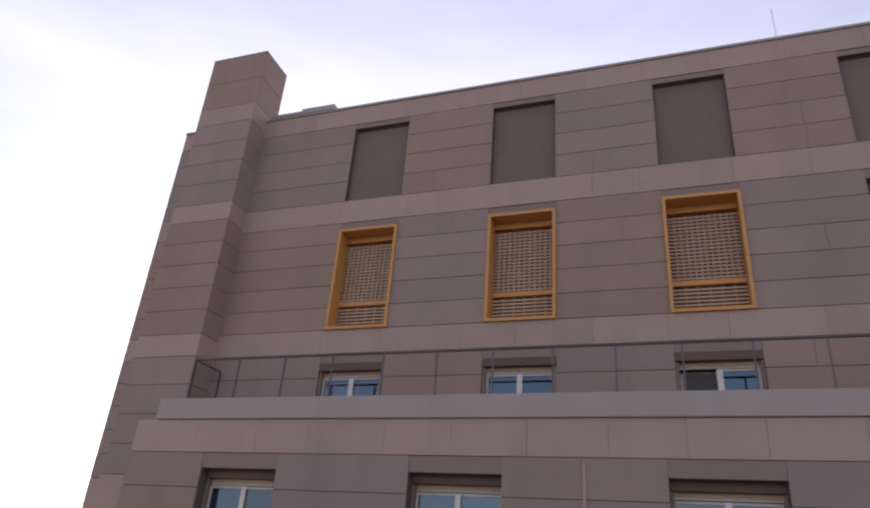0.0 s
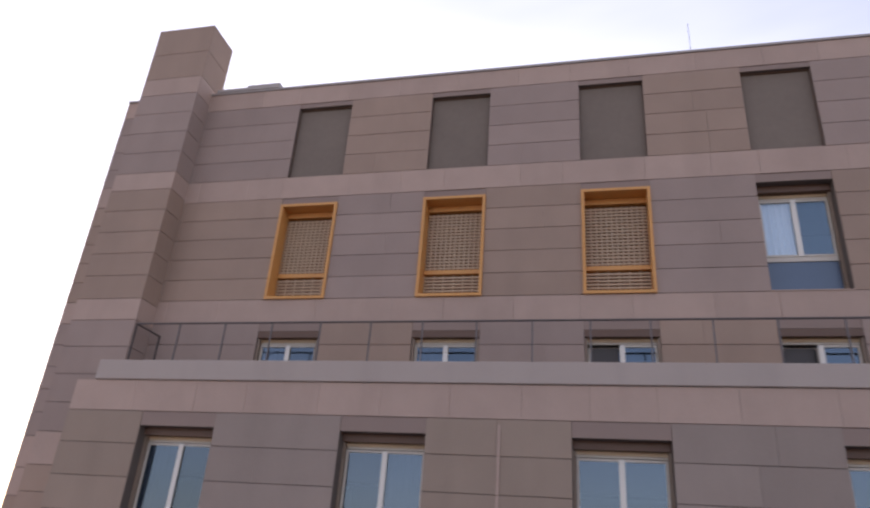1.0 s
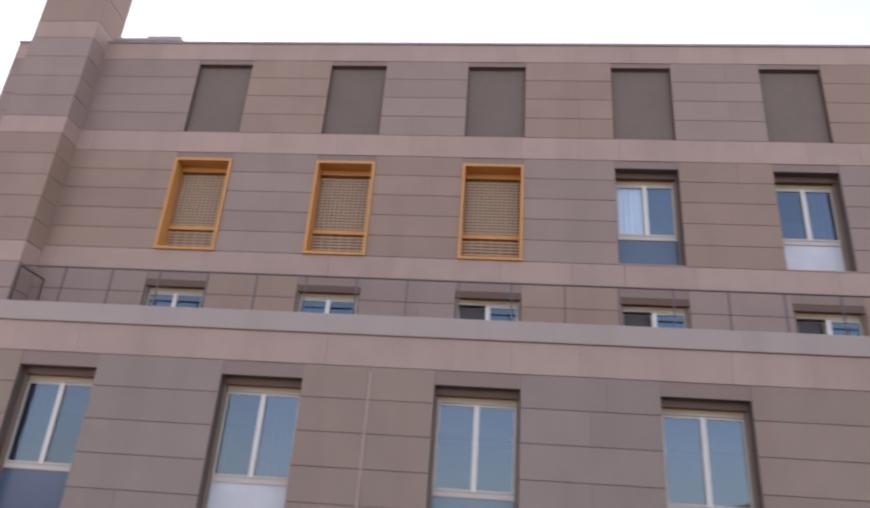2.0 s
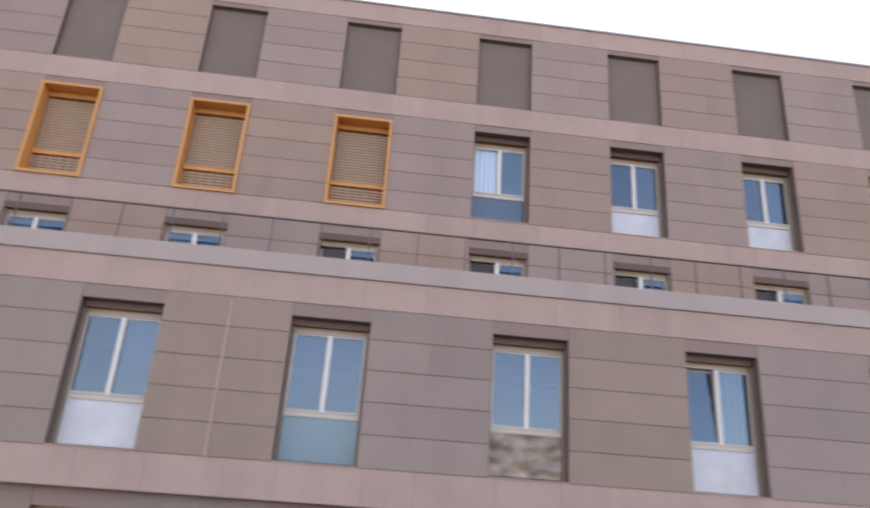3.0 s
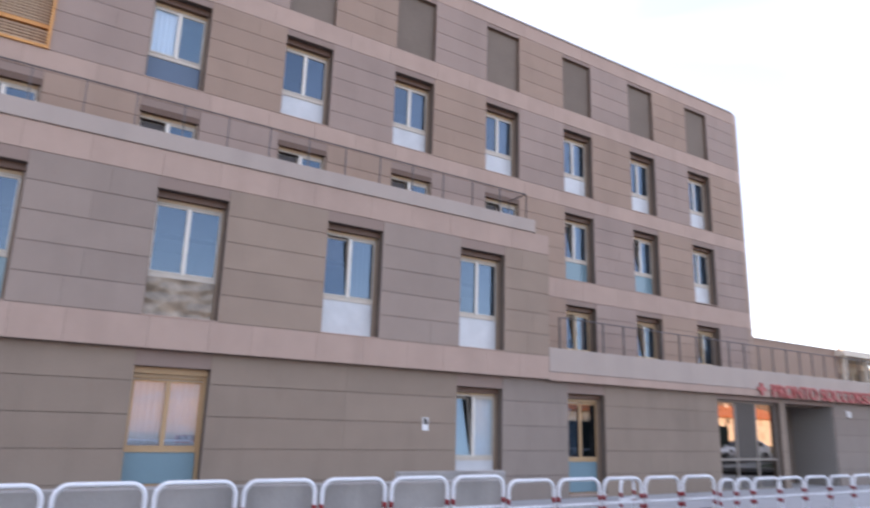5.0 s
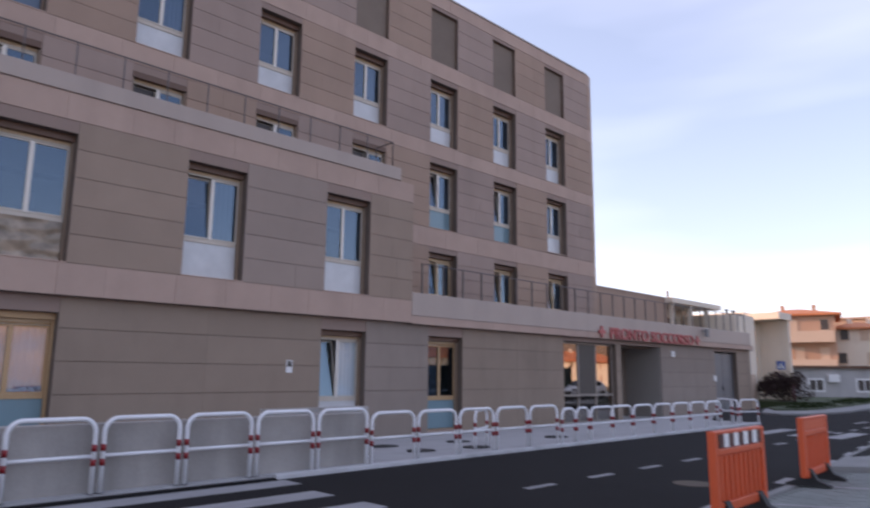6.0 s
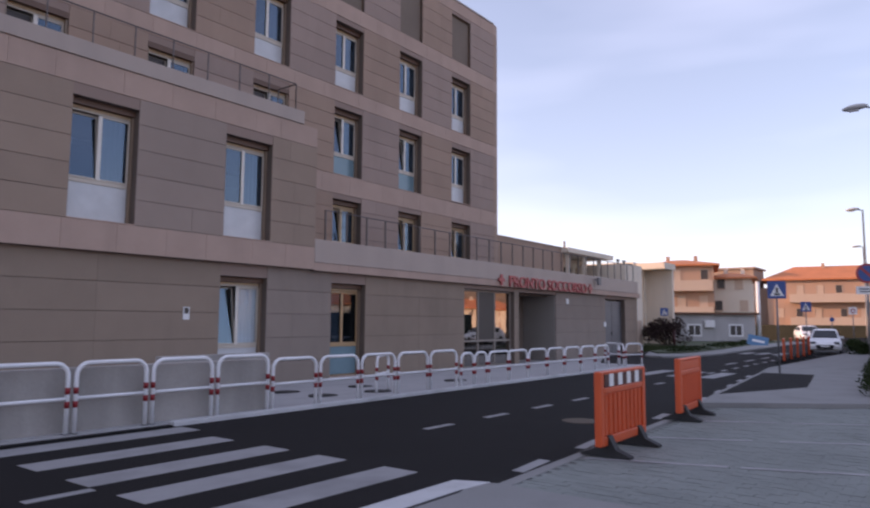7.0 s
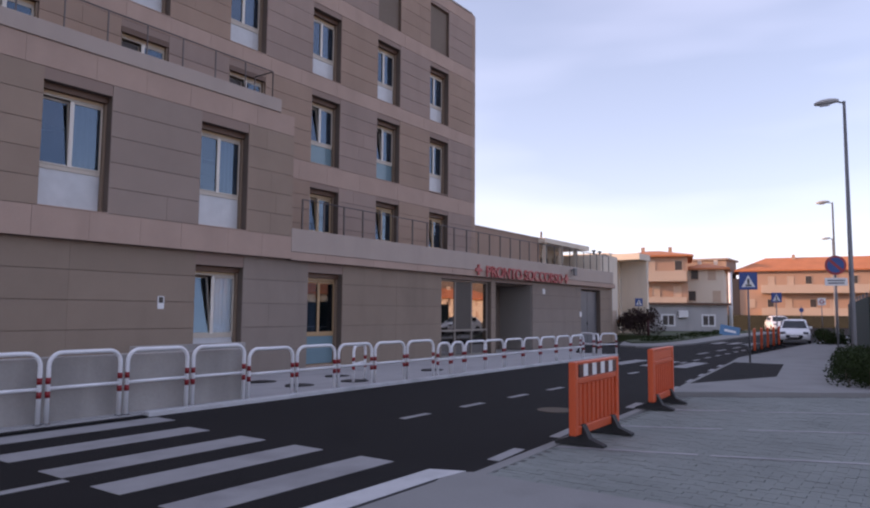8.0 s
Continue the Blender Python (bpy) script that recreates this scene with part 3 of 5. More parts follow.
# yellow boxes with lattice
lat = thing("lattice_window", "yellow framed window box with a pale lattice screen", "window", "yellow lattice windows")
part("box_frame", ring(bmesh.new(), 0.0, WU, -0.05, 0.46, 0.0, H3 + 0.01, 0.065), YELLOW, lat, "deep yellow box frame")
part("transom", boxes((0.067, WU - 0.067, 0.30, 0.42, 0.66, 0.76)), YELLOW, lat)
part("head_board", boxes((0.067, WU - 0.067, 0.30, 0.42, H3 - 0.20, H3 - 0.06)), YELLOW, lat)
zz = 0.09
while zz < H3 - 0.28:
    if not 0.62 < zz < 0.78:
        piece("slat", WU - 0.14, 0.022, 0.036, YPALE, lat, (0.07, 0.32, zz))
    zz += 0.078
for k in range(1, 12):
    piece("bar", 0.026, 0.018, H3 - 1.05, YPALE, lat, (0.07 + k * (WU - 0.14) / 12, 0.300, 0.765))
for k in range(1, 6):
    piece("bar", 0.022, 0.018, 0.58, YPALE, lat, (0.07 + k * (WU - 0.14) / 6, 0.344, 0.068))
part("backing_pane", boxes((0.067, WU - 0.067, 0.43, 0.45, 0.067, H3 - 0.057)), OBACK, lat, "brown pane behind the lattice")
put(lat, U, ux(1), 9.96)
for k in (2, 3):
    again(lat, U, ux(k), 9.96)

# boarded openings of the top storey
H4 = 15.31 - 13.21
brd = thing("boarded_opening", "top storey opening closed with grey boards", "panel", "boarded openings")
part("board", boxes((0.012, WU - 0.012, 0.13, 0.16, 0.01, H4 - 0.03)), BOARD, brd)
part("edge_trim", boxes((0.0, WU, 0.10, 0.19, H4 - 0.028, H4), (0.0, 0.010, 0.10, 0.19, 0, H4 - 0.03), (WU - 0.010, WU, 0.10, 0.19, 0, H4 - 0.03)), DARK, brd, "dark edge trim")
put(brd, U, ux(1), 13.21)
for k in range(2, 11):
    again(brd, U, ux(k), 13.21)


# ---------------------------------------------------------------- railings
def railing(label, runs, z0, z1, step, bar=0.028):
    e = thing("railing", label, "railing")
    for (xa, ya), (xb, yb) in runs:
        L = math.hypot(xb - xa, yb - ya)
        part("handrail", tube(bmesh.new(), [(xa, ya, z1), (xb, yb, z1)], 0.02, 6), RAIL, e)
        n = max(1, round(L / step))
        for i in range(n + 1):
            x, y = xa + (xb - xa) * i / n, ya + (yb - ya) * i / n
            piece("post", bar, bar, z1 - z0, RAIL, e, (x - bar / 2, y - bar / 2, z0))
    return e


railing("thin dark steel railing on the long terrace parapet",
        [((-10.5, Q + 0.12), (14.3, Q + 0.12)), ((-10.5, Q + 0.12), (-10.5, U - 0.02)), ((14.3, Q + 0.12), (14.3, U - 0.02))], 8.215, 9.08, 1.07)
railing("thin dark steel railing on the lower terrace parapet", [((XV + 0.55, Q + 0.12), (42.5, Q + 0.12))], 4.185, 5.2, 1.0, 0.045)


# ---------------------------------------------------------------- ground and road
struct("ground", boxes((-900, 900, -900, 900, -0.60, -0.45)), GROUND, "dry open ground reaching the horizon", "ground")


def strip(name, outline, z0, z1, material, label, category):
    return struct(name, slab(bmesh.new(), outline, z0, z1), material, label, category)


strip("road", [(-60, 3.9), (5.6, 3.9), (5.6, 3.50), (15.2, 4.05), (26, 5.4), (60, 4.5), (60, -1), (120, -1), (120, 11.5), (48, 14.6), (44, 14.3), (31, 13.5), (26.5, 11.7), (24.7, 9.3), (-60, 9.3)], -0.4, 0.0, ASPHALT, "dark fresh asphalt road", "road")
strip("pavement_1", [(-60, -30), (5.72, -30), (5.72, 3.58), (5.5, 3.98), (-60, 3.98)], -0.4, 0.03, CONC, "pale concrete pavement with a dropped kerb", "pavement")
strip("pavement_2", [(15.95, -30), (60, -30), (60, 4.5), (26, 5.38), (23.2, 5.05), (15.5, 4.30), (13.6, 4.05), (15.95, 0.9)], -0.4, 0.06, CONC, "pale concrete pavement beside the road", "pavement")
strip("asphalt_patch", [(15.55, 4.2), (18.6, 3.0), (23.3, 3.55), (23.2, 4.95)], 0.0, 0.065, ASPHALT, "dark asphalt patch set into the pavement", "road")
strip("kerb_1", [(-60, 3.72), (5.30, 3.70), (5.70, 3.66), (5.56, 3.99), (-60, 4.08)], -0.3, 0.034, KERBW, "white painted dropped kerb", "kerb")
strip("kerb_joint", [(-60, 3.675), (5.20, 3.665), (5.30, 3.70), (-60, 3.72)], -0.1, 0.036, RUBBER, "dark open joint behind the kerb", "joint")
strip("kerb_2", [(13.48, 4.0), (15.85, 0.8), (15.85, -30), (15.95, -30), (15.95, 0.9), (13.6, 4.06)], -0.3, 0.075, CONC, "concrete kerb between pavers and pavement", "kerb")
# forecourt in front of the hospital; its gentle fall is made up to meet the facade
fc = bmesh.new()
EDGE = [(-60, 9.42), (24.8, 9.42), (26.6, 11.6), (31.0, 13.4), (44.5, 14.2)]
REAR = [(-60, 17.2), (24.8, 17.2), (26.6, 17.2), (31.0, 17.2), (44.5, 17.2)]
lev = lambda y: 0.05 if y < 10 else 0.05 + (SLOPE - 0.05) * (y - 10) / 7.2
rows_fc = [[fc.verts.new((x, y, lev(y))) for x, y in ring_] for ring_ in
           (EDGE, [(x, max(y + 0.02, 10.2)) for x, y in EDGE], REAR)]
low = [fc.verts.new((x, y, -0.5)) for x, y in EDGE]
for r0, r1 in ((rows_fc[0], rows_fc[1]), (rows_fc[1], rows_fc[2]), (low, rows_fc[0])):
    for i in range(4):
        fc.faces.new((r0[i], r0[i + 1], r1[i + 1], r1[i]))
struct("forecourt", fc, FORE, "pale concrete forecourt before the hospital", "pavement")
struct("kerb_3", soft_edges(boxes((5.9, 24.8, 9.28, 9.418, -0.3, 0.07)), 0.012), KERBW, "white painted kerb under the pedestrian barriers", "kerb")
struct("kerb_4", soft_edges(boxes((-60, 5.898, 9.28, 9.418, -0.3, 0.02)), 0.01), ASPHALT, "flush dark kerb", "kerb")

# zebra crossing, centre dashes, edge marks
MK = thing("road_marking", "worn white zebra crossing and dashes on the asphalt", "road marking")
MK["kind"] = "structure"
for y in (8.70, 7.62, 6.54, 5.58, 4.56):
    part("stripe", boxes((3.3 if y < 8 else 2.4, 5.72 if y < 8.5 else 5.95, y, y + 0.46, 0.0, 0.005)), PAINT, MK)
for k in range(-12, 22):
    if k in (2, 3, 4):
        continue
    x = 0.05 + 1.6 * k
    part("dash", boxes((x, x + 0.66, 6.22 + max(0, k - 9) * 0.02, 6.34 + max(0, k - 9) * 0.02, 0.0, 0.005)), PAINT, MK)
for x, y in ((6.4, 3.72), (8.05, 3.80), (9.7, 3.9), (11.3, 4.0), (12.9, 4.1), (14.5, 4.24), (16.4, 4.44), (18.2, 4.64), (20.0, 4.84), (21.8, 5.03)):
    part("dash", slab(bmesh.new(), [(x, y - 0.02), (x + 0.72, y + 0.05), (x + 0.72, y + 0.19), (x, y + 0.12)], 0.0, 0.005), PAINT, MK)
part("dash", boxes((2.68, 3.28, 6.36, 6.48, 0.0, 0.005)), PAINT, MK)
# far crossing
for y in (8.6, 7.6, 6.6, 5.7):
    part("stripe", boxes((20.6, 23.2, y, y + 0.46, 0.0, 0.005)), PAINT, MK)
for x in (28, 31, 34, 37):
    part("dash", boxes((x, x + 1.5, 7.2, 7.35, 0.0, 0.005)), PAINT, MK)
for y in (9.0, 8.2, 7.4):
    part("stripe", boxes((38.5, 41, y, y + 0.4, 0.0, 0.005)), PAINT, MK)

# low concrete wall of the ramp
struct("ramp_wall", soft_edges(boxes((-40, 7.93, 9.62, 9.86, -0.1, 0.90)), 0.012), RAMPC, "low bare concrete ramp wall", "wall")
struct("ramp_wall_back", soft_edges(boxes((7.0, 9.45, 11.5, 11.7, -0.2, 0.90)), 0.012), RAMPC, "low bare concrete wall at the ramp's end", "wall")


def disc(bm, r, z0, z1, n=24, cx=0, cy=0):
    return slab(bm, [(cx + r * math.cos(2 * math.pi * i / n), cy + r * math.sin(2 * math.pi * i / n)) for i in range(n)], z0, z1)


mh = thing("manhole_cover", "dark round manhole cover in the forecourt", "manhole cover", "manhole covers")
part("rim", disc(bmesh.new(), 0.30, -0.05, 0.012), RUBBER, mh)
part("lid", disc(bmesh.new(), 0.25, 0.0, 0.018), RUBBER, mh)
mh.matrix_basis = pose(10.1, 10.56, 0.03)
for x, y, z in ((12.84, 12.1, -0.065), (11.41, 10.22, 0.04), (15.08, 10.76, 0.02), (10.9, 12.6, -0.09)):
    copy_thing(mh, pose(x, y, z))
mr = thing("road_cover", "round iron cover in the asphalt", "manhole cover")
part("lid", disc(bmesh.new(), 0.30, 0.0, 0.005), BARK, mr)
mr.matrix_basis = pose(10.3, 4.9, 0)


# ---------------------------------------------------------------- pedestrian barriers
def arch(length, label, group, h=0.93):
    e = thing("pedestrian_barrier", label, "barrier", group)
    r, c = 0.17, h * 0.5
    pts = [(0.03, 0, 0), (0.03, 0, h - r)]
    pts += [(0.03 + r - r * math.cos(a), 0, h - r + r * math.sin(a)) for a in [math.pi / 2 * i / 6 for i in range(1, 7)]]
    pts += [(length - 0.03 - r + r * math.sin(a), 0, h - r + r * math.cos(a)) for a in [math.pi / 2 * i / 6 for i in range(0, 7)]]
    pts += [(length - 0.03, 0, 0)]
    part("hoop", tube(bmesh.new(), pts, 0.031, 8), BWHITE, e, smooth=True)
    part("crossbar", tube(bmesh.new(), [(0.05, 0, c), (length - 0.05, 0, c)], 0.024, 8), BWHITE, e, smooth=True)
    for x in (0.03, length - 0.03):
        for z in (c - 0.12, c + 0.06):
            part("red_band", tube(bmesh.new(), [(x, 0, z), (x, 0, z + 0.085)], 0.034, 8), BRED, e, "red reflective band", smooth=True)
        part("foot_plate", disc(bmesh.new(), 0.055, 0.0, 0.012, 12, x, 0), GALV, e)
    return e


BX, BP = 4.48, 1.108
a0 = arch(BP - 0.05, "white tubular barrier with red bands on the kerb", "barriers along the kerb")
a0.matrix_basis = pose(BX - 7 * BP + 0.025, 9.46, 0.035)
for k in range(-6, 3):
    copy_thing(a0, pose(BX + k * BP + 0.025, 9.46, 0.045))
b0 = arch(BP - 0.05, "white tubular barrier with red bands on the kerb", "barriers along the kerb", 0.85)
b0.matrix_basis = pose(BX + 3 * BP + 0.025, 9.46, 0.045)
for k in range(4, 8):
    copy_thing(b0, pose(BX + k * BP + 0.025, 9.46, 0.045))
c0 = arch(BP - 0.05, "low white tubular barrier with red bands on the kerb", "barriers along the kerb", 0.77)
c0.matrix_basis = pose(BX + 9 * BP + 0.2, 9.46, 0.045)
for k in range(10, 16):
    copy_thing(c0, pose(BX + k * BP + 0.025, 9.46 + (k - 9) * 0.008, 0.045))
d0 = arch(0.58, "short white tubular barrier with red bands on the kerb", "short barriers along the kerb", 0.77)
d0.matrix_basis = pose(13.42, 9.44, 0.045)
copy_thing(d0, pose(14.05, 9.47, 0.045))
# hoops that turn in towards the entrance
a1 = arch(0.9, "white tubular barrier set crosswise in the forecourt", "barriers in the forecourt", 0.78)
a1.matrix_basis = pose(11.1, 10.0, 0.04, 0, 0, 24)
for x, y, turn in ((23.35, 9.45, 35), (23.9, 9.62, -20), (24.1, 9.9, 60)):
    copy_thing(a1, pose(x, y, 0.04, 0, 0, turn))


# ---------------------------------------------------------------- orange water barriers
def orange_barrier(fields=True):
    e = thing("safety_barrier", "orange plastic safety barrier with red and white fields on rubber feet" if fields else "plain orange plastic safety barrier on black rubber feet", "barrier", "orange safety barriers")
    L, H = 1.46, 0.98
    for x in (0.0, L - 0.10):
        part("side_post", soft_edges(boxes((x, x + 0.10, -0.045, 0.045, 0.13, H)), 0.015, 2), ORANGE, e)
    for z0, z1 in ((0.13, 0.235), (0.72, 0.79), (H - 0.04, H)):
        part("rail", soft_edges(boxes((0.098, L - 0.098, -0.043, 0.043, z0, z1)), 0.012, 2), ORANGE, e)
    part("panel", boxes((0.095, L - 0.095, -0.015, 0.015, 0.23, 0.95)), ORANGE, e)
    for k in range(9):
        part("rib", soft_edges(boxes((0.14 + k * 0.136, 0.205 + k * 0.136, -0.035, 0.035, 0.24, 0.715)), 0.01, 1), ORANGE, e)
    for k in range(9 if fields else 0):
        x = 0.105 + k * 0.139
        part("reflector_field", boxes((x, x + 0.136, -0.047, 0.047, 0.80, 0.945)), SWHITE if k % 2 else DRED, e, "white field" if k % 2 else "red field")
    if not fields:
        part("top_panel", soft_edges(boxes((0.098, L - 0.098, -0.034, 0.034, 0.792, 0.938)), 0.01, 1), ORANGE, e)
    for x in (0.24, L - 0.24):
        bm = bmesh.new()
        vs = [(-0.30, 0.0), (0.30, 0.0), (0.30, 0.025), (0.13, 0.09), (0.05, 0.24), (-0.05, 0.24), (-0.13, 0.09), (-0.30, 0.025)]
        a = [bm.verts.new((x - 0.06, yy, z)) for yy, z in vs]
        b = [bm.verts.new((x + 0.06, yy, z)) for yy, z in vs]
        bm.faces.new(a)
        bm.faces.new(b[::-1])
        for i in range(8):
            bm.faces.new((a[i], a[(i + 1) % 8], b[(i + 1) % 8], b[i]))
        part("foot", bm, RUBBER, e, "black rubber foot")
    return e


ob = orange_barrier()
ob.matrix_basis = pose(7.5, 3.36, 0.01, 0, 0, 1)
ob2 = orange_barrier(False)
ob2.matrix_basis = pose(11.1, 3.62, 0.01, 0, 0, 4)
for k in range(5):
    copy_thing(ob2, pose(29.8 + k * 1.75, 5.57 + 0.055 * k, 0.004, 0, 0, 10.2 - 0.4 * k))

# ---------------------------------------------------------------- entrance
ent = thing("shop_front", "glazed entrance front with grey brown metal frames", "glazing")
part("frame", ring(bmesh.new(), 23.87, 27.93, GW + 0.2, GW + 0.28, SLOPE + 0.01, 2.97, 0.07), FRAMEG, ent)
for x in (25.15, 26.5):
    part("mullion", boxes((x, x + 0.08, GW + 0.2, GW + 0.28, SLOPE + 0.09, 2.89)), FRAMEG, ent)
part("transom", boxes((23.95, 27.85, GW + 0.19, GW + 0.29, 0.72, 0.80)), FRAMEG, ent)
for x0, x1 in ((23.95, 25.14), (25.24, 26.49), (26.59, 27.85)):
    for z0, z1 in ((SLOPE + 0.09, 0.715), (0.805, 2.89)):
        part("pane", boxes((x0, x1, GW + 0.235, GW + 0.247, z0, z1)), SHOPG, ent)
part("closed_panel", boxes((25.24, 26.49, GW + 0.205, GW + 0.23, 0.805, 2.89)), DPANE, ent, "dark closed door leaf")
pc = thing("entrance_recess", "deep dark recess of the entrance with grey side panels", "entrance")
part("side_panel", boxes((28.352, 28.41, GW + 0.05, GW + 2.0, SLOPE, 2.97)), FITP, pc)
part("side_panel", boxes((32.04, 32.098, GW + 0.05, GW + 2.0, SLOPE, 2.97)), FITP, pc)
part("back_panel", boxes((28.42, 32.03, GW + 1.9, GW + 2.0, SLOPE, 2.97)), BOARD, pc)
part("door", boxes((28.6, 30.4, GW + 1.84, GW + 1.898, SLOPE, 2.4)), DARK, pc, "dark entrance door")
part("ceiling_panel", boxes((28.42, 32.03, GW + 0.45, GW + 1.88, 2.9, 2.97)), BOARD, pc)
dr = thing("service_door", "grey metal service door in the ground floor wall", "door")
part("leaf", boxes((38.35, 39.78, GW + 0.25, GW + 0.31, SLOPE + 0.01, 2.9)), GALV, dr)
part("leaf", boxes((39.82, 41.25, GW + 0.25, GW + 0.31, SLOPE + 0.01, 2.9)), GALV, dr)
part("handle", boxes((39.70, 39.74, GW + 0.20, GW + 0.245, 0.85, 1.05)), RUBBER, dr)
bp = new("notice", mesh_of(boxes((10.66, 10.85, GW - 0.012, GW - 0.002, 1.58, 1.92)), "notice", SWHITE))
tagged(bp, "small white notice with a dark pictogram on the wall", "sign")
part("pictogram", boxes((10.69, 10.82, GW - 0.016, GW - 0.013, 1.74, 1.90)), SHUT, bp)
for x, z in ((33.2, 2.55), (38.0, 1.35)):
    lp = thing("wall_plate", "small pale fitting fixed to the ground floor wall", "fitting", "wall fittings")
    part("plate", soft_edges(boxes((x, x + 0.3, GW - 0.05, GW - 0.002, z, z + 0.28)), 0.02), SWHITE, lp)

# red letters over the entrance
sg = thing("sign", "red raised letters over the hospital entrance", "sign")
ft = bpy.data.curves.new("letters", "FONT")
ft.body, ft.size, ft.extrude, ft.align_x = "PRONTO SOCCORSO", 0.72, 0.03, "LEFT"
ft.offset = 0.006
tx = new("letters_source", ft)
bpy.context.view_layer.update()
me = bpy.data.meshes.new_from_object(tx.evaluated_get(bpy.context.evaluated_depsgraph_get()))
bpy.data.objects.remove(tx)
lw = max(v.co.x for v in me.vertices)
me.materials.clear()
me.materials.append(LETTER)
lt = new("letters", me)
lt.parent = sg
lt.matrix_basis = pose(27.0, Q - 0.065, 3.19, 90, 0, 0) @ Matrix.Diagonal((8.15 / lw, 1, 1, 1))
for x in (26.35, 35.65):
    part("cross", boxes((x - 0.07, x + 0.07, Q - 0.10, Q - 0.045, 3.22, 3.70), (x - 0.25, x - 0.07, Q - 0.10, Q - 0.045, 3.39, 3.53),
                        (x + 0.07, x + 0.25, Q - 0.10, Q - 0.045, 3.39, 3.53)), LETTER, sg)

# ---------------------------------------------------------------- low wing beyond the tall block
wing = thing("wing", "low cream wing with a roofed terrace", "building")
part("screen_wall", boxes((X_END - 0.9, 37.2, U + 1.3, U + 1.5, 3.3, 5.98)), STONE_W, wing, "grey brown screen wall behind the railing")
part("coping", boxes((X_END - 0.9, 37.24, U + 1.26, U + 1.54, 5.981, 6.03)), PARAPET, wing)
part("rear_wall", boxes((37.2, 43.3, U + 2.9, U + 3.1, 3.3, 5.71)), CREAM, wing)
part("roof", boxes((36.9, 43.5, U + 0.85, U + 3.6, 5.72, 6.0)), CREAM, wing, "flat cream roof slab")
for x in (37.25, 39.5, 41.7):
    part("pillar", boxes((x, x + 0.22, U + 1.0, U + 1.22, 3.42, 5.718)), CREAM, wing)
for x, w in ((37.9, 1.0), (40.0, 1.5), (42.1, 0.8)):
    op = part("opening", ring(bmesh.new(), x, x + w, U + 2.86, U + 2.898, 3.45, 5.2, 0.07), BEIGE, wing)
    part("pane", boxes((x + 0.071, x + w - 0.071, U + 2.88, U + 2.897, 3.522, 5.128)), CARG, op)
part("flue", tube(bmesh.new(), [(37.1, U + 1.2, 6.001), (37.1, U + 1.2, 6.30), (37.1, U + 1.2, 6.40)], 0.06, 8), DARK, wing, "thin dark flue")
part("end_wall", boxes((43.32, 45.2, U - 0.44, U + 3.6, SLOPE, 5.35)), CREAM, wing)
part("end_wall", boxes((42.3, 43.318, U - 0.44, U + 2.89, 3.45, 5.35)), CREAM, wing)
part("slot_window", boxes((44.1, 44.35, U - 0.46, U - 0.441, 3.3, 4.2)), SHUT, wing)
part("link_wall", boxes((45.2, 47.6, U + 0.5, U + 0.75, SLOPE, 5.1)), CREAM, wing, "plain cream wall joining the next house")
part("side_door", boxes((44.0, 44.9, U - 0.47, U - 0.441, SLOPE, 1.75)), PALE, wing, "pale closed side door")
part("back_block", boxes((28.4, 37.0, U + 4.1, 31.5, SLOPE, 5.3)), CREAM, wing)
for x, y, z in ((42.7, U + 0.2, 5.35), (43.7, U + 0.2, 5.35)):
    v = thing("roof_vent", "small dark roof vent on the wing", "vent", "roof vents")
    part("stub", tube(bmesh.new(), [(x, y, z), (x, y, z + 0.25)], 0.07, 8), RUBBER, v)
    part("cap", disc(bmesh.new(), 0.13, z + 0.25, z + 0.33, 12, x, y), RUBBER, v)
bx = thing("roof_box", "flat dark service box on the wing roof", "box")
part("body", soft_edges(boxes((44.2, 45.0, U + 0.1, U + 0.6, 5.35, 5.53)), 0.02), RUBBER, bx)

nb = thing("cream_house", "two storey cream house with a recessed balcony bay", "house")
# both walls are drawn out unseen to the rear, to throw shade on the hut
part("wall", boxes((47.5, 49.0, 18.4, 36, -0.45, 5.9)), CREAM, nb)
part("wall", boxes((49.0, 52.0, 18.2, 36, -0.45, 5.9)), CREAM, nb)
part("fin", boxes((49.4, 49.75, 16.3, 18.2, -0.45, 5.35)), CREAM, nb)
part("canopy", boxes((47.6, 49.9, 16.2, 18.4, 5.36, 5.8)), CREAM, nb)
part("window", boxes((47.46, 47.498, 18.75, 19.55, 2.9, 4.5)), HUTW, nb, "closed grey shutter")
part("wall_lamp", soft_edges(boxes((47.25, 47.498, 18.5, 18.62, 4.7, 4.9)), 0.02), RUBBER, nb)
part("door", boxes((47.6, 48.4, 18.36, 18.398, -0.44, 2.2)), SHUT, nb)


def facing(x, y, yaw):
    return pose(x, y, -0.45, 0, 0, yaw)


